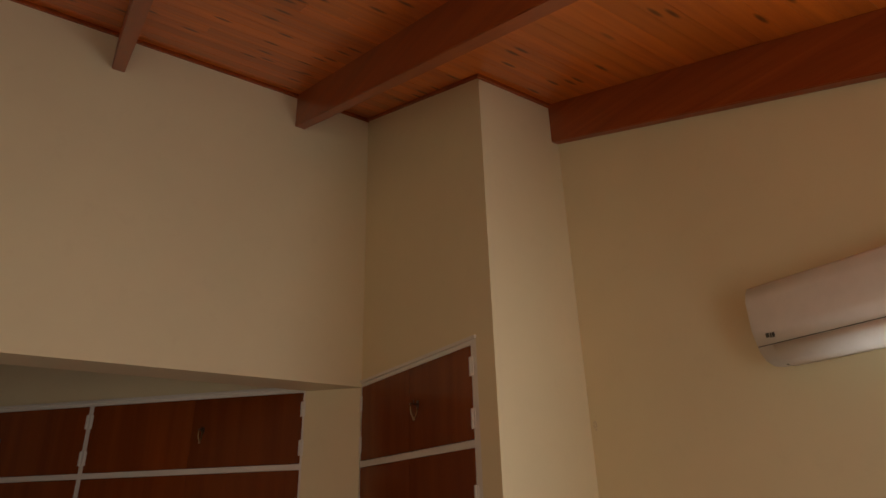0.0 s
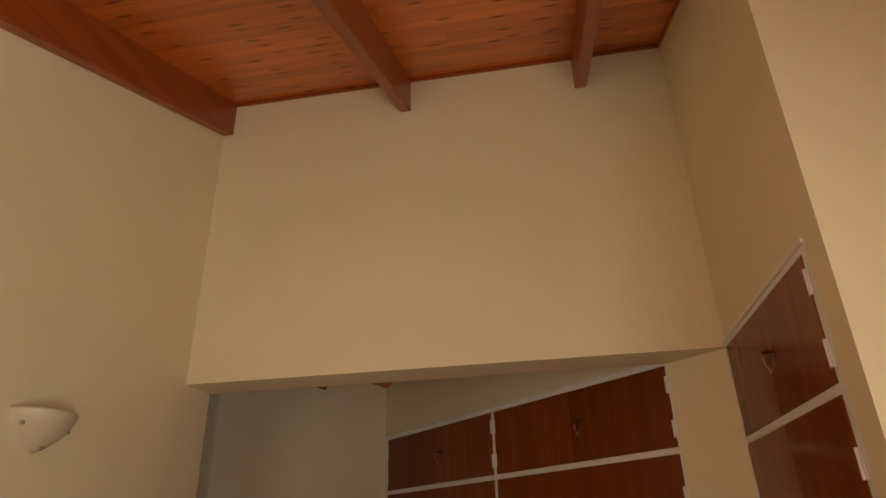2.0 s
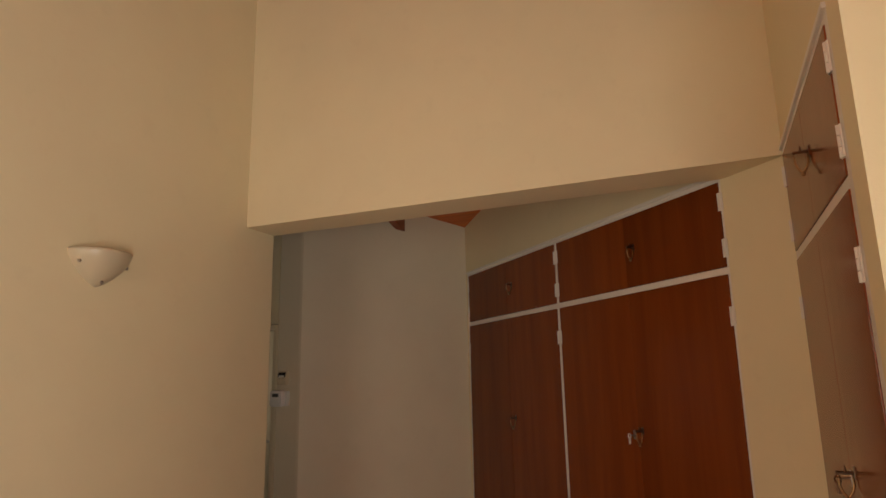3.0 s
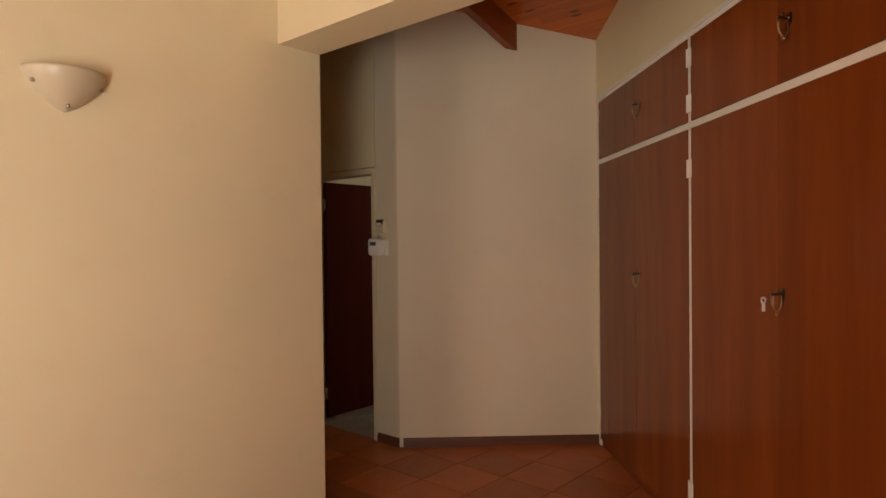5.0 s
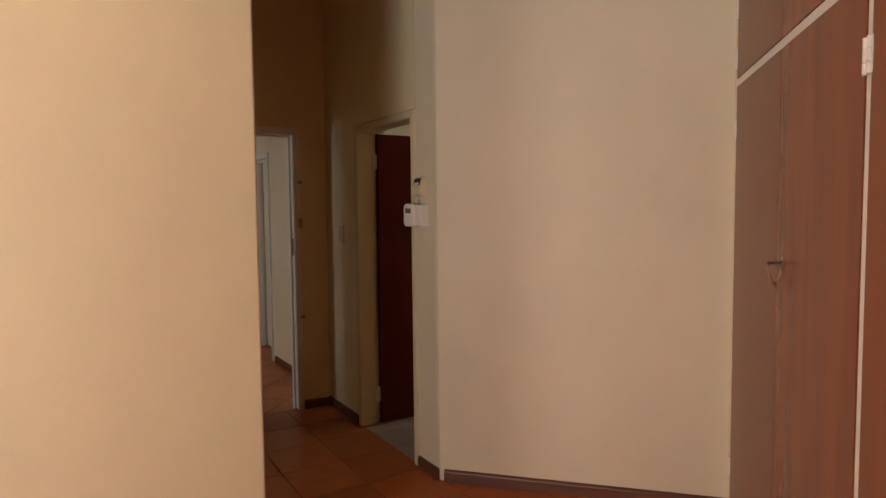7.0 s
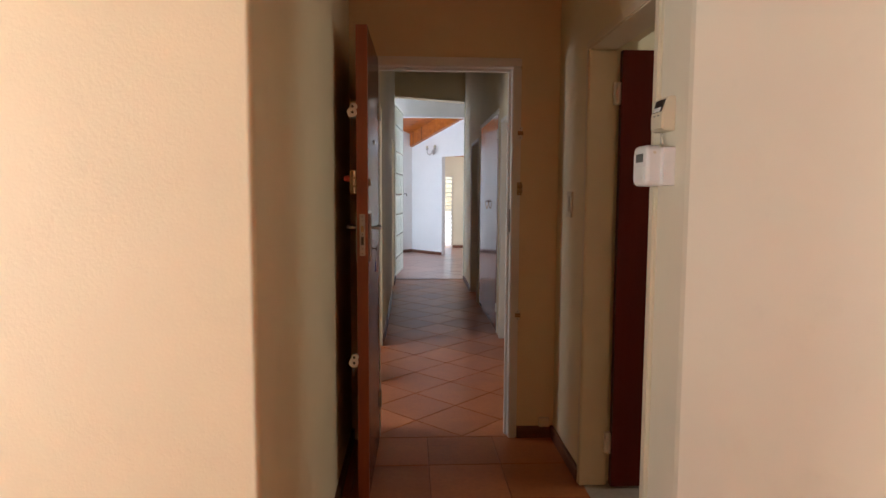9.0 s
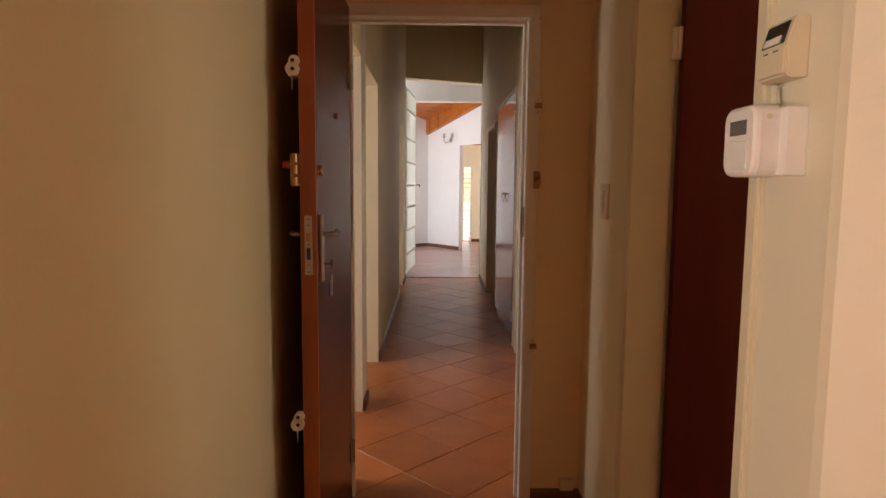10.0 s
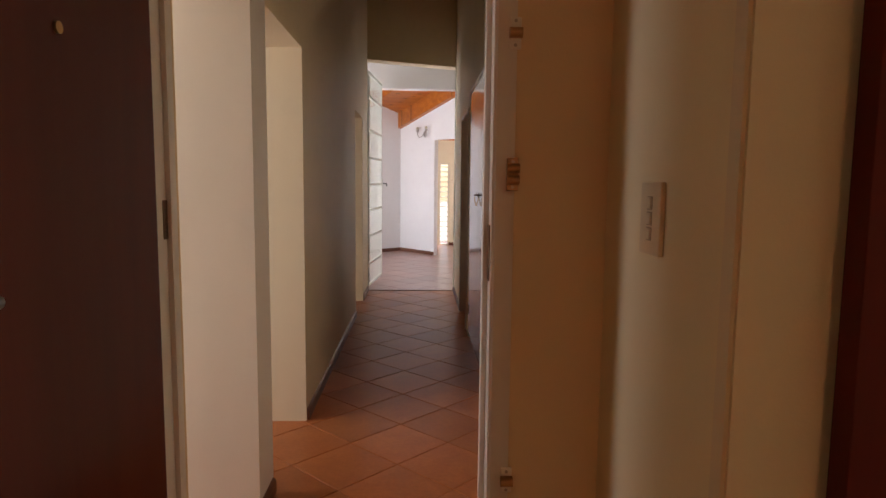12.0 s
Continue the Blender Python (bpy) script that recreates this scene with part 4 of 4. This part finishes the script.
def tile_mesh(name, size):
    bm = boxes((-size / 2, -size / 2, -0.02, size / 2, size / 2, 0.0))
    bmesh.ops.bevel(bm, geom=[e for e in bm.edges if e.verts[0].co.z > -0.001 and e.verts[1].co.z > -0.001], offset=0.0025, segments=1, affect="EDGES")
    return mesh_of(name, bm, TILE)


def inside(p, poly):
    c = False
    for (x0, y0), (x1, y1) in zip(poly, poly[1:] + poly[:1]):
        if (y0 > p[1]) != (y1 > p[1]) and p[0] < (x1 - x0) * (p[1] - y0) / (y1 - y0) + x0:
            c = not c
    return c


TM = tile_mesh("tile", PITCH - JOINT)
ROOM = [(-6.95, -4.3), (-2.72, -4.3), (-2.72, -3.74), (-1.38, -3.74), (1.03, -1.33), (0.02, -0.26), (0.02, 1.45), (-1.15, 1.45), (-1.15, -0.82), (-6.95, -0.82)]
for ix in range(-19, 5):
    for iy in range(-17, 1):
        x, y = 0.02 + PITCH * (ix - 0.5), 1.45 + PITCH * (iy - 0.5)
        if any(inside((x + a * PITCH * 0.47, y + b * PITCH * 0.47), ROOM) for a in (-1, 0, 1) for b in (-1, 0, 1)):
            ob = new("tile", TM)
            ob.parent = FLOOR
            ob.matrix_basis = pose(x, y, random.uniform(-0.0004, 0.0004), random.uniform(-0.05, 0.05), random.uniform(-0.05, 0.05), random.choice((0, 90, 180, 270)))
HALF = PITCH / math.sqrt(2)
for iu in range(-5, 6):
    for iv in range(-6, 28):
        if (iu + iv) % 2:
            continue
        x, y = -0.527 + HALF * iu, 2.52 + HALF * (iv + 1)
        if not (-1.36 - HALF * 0.4 < x < 0.30 and 1.453 - HALF < y < 8.19 + HALF):
            continue
        m = pose(x, y, random.uniform(-0.0004, 0.0004), random.uniform(-0.05, 0.05), random.uniform(-0.05, 0.05), 45)
        if y - HALF < 1.453 or y + HALF > 8.19:
            bm = bmesh.new()
            bm.from_mesh(TM)
            bmesh.ops.transform(bm, matrix=m, verts=list(bm.verts))
            for co, no in (((0, 1.453, 0), (0, -1, 0)), ((0, 8.188, 0), (0, 1, 0))):
                bmesh.ops.bisect_plane(bm, geom=list(bm.verts) + list(bm.edges) + list(bm.faces), plane_co=co, plane_no=no, clear_outer=True)
            if bm.faces:
                bmesh.ops.holes_fill(bm, edges=[e for e in bm.edges if e.is_boundary])
                ob = new("tile", mesh_of("cut_tile", bm, TILE))
                ob.parent = FLOOR
            continue
        ob = new("tile", TM)
        ob.parent = FLOOR
        ob.matrix_basis = m
# far tiles, too small to tell apart one by one; sky sheen painted in
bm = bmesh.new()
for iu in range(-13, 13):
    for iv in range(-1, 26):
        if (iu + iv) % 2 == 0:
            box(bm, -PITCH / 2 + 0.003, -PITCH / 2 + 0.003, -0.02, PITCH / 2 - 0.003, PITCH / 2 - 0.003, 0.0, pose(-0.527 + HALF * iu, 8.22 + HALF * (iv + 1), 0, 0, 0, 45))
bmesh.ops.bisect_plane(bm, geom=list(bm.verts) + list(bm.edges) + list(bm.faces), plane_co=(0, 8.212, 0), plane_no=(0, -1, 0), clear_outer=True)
tagged(part("far_tiles", bm, TILE_SKY_TINT, FLOOR), kind="stuff")
bm = bmesh.new()
for ix in range(8):
    for iy in range(5):
        box(bm, 0.012 + ix * 0.31, 0.05 + iy * 0.29, -0.02, 0.318 + ix * 0.31, 0.335 + iy * 0.29, 0.001)
tagged(part("side_room_tiles", bm, TILE_GREY, FLOOR), kind="stuff")
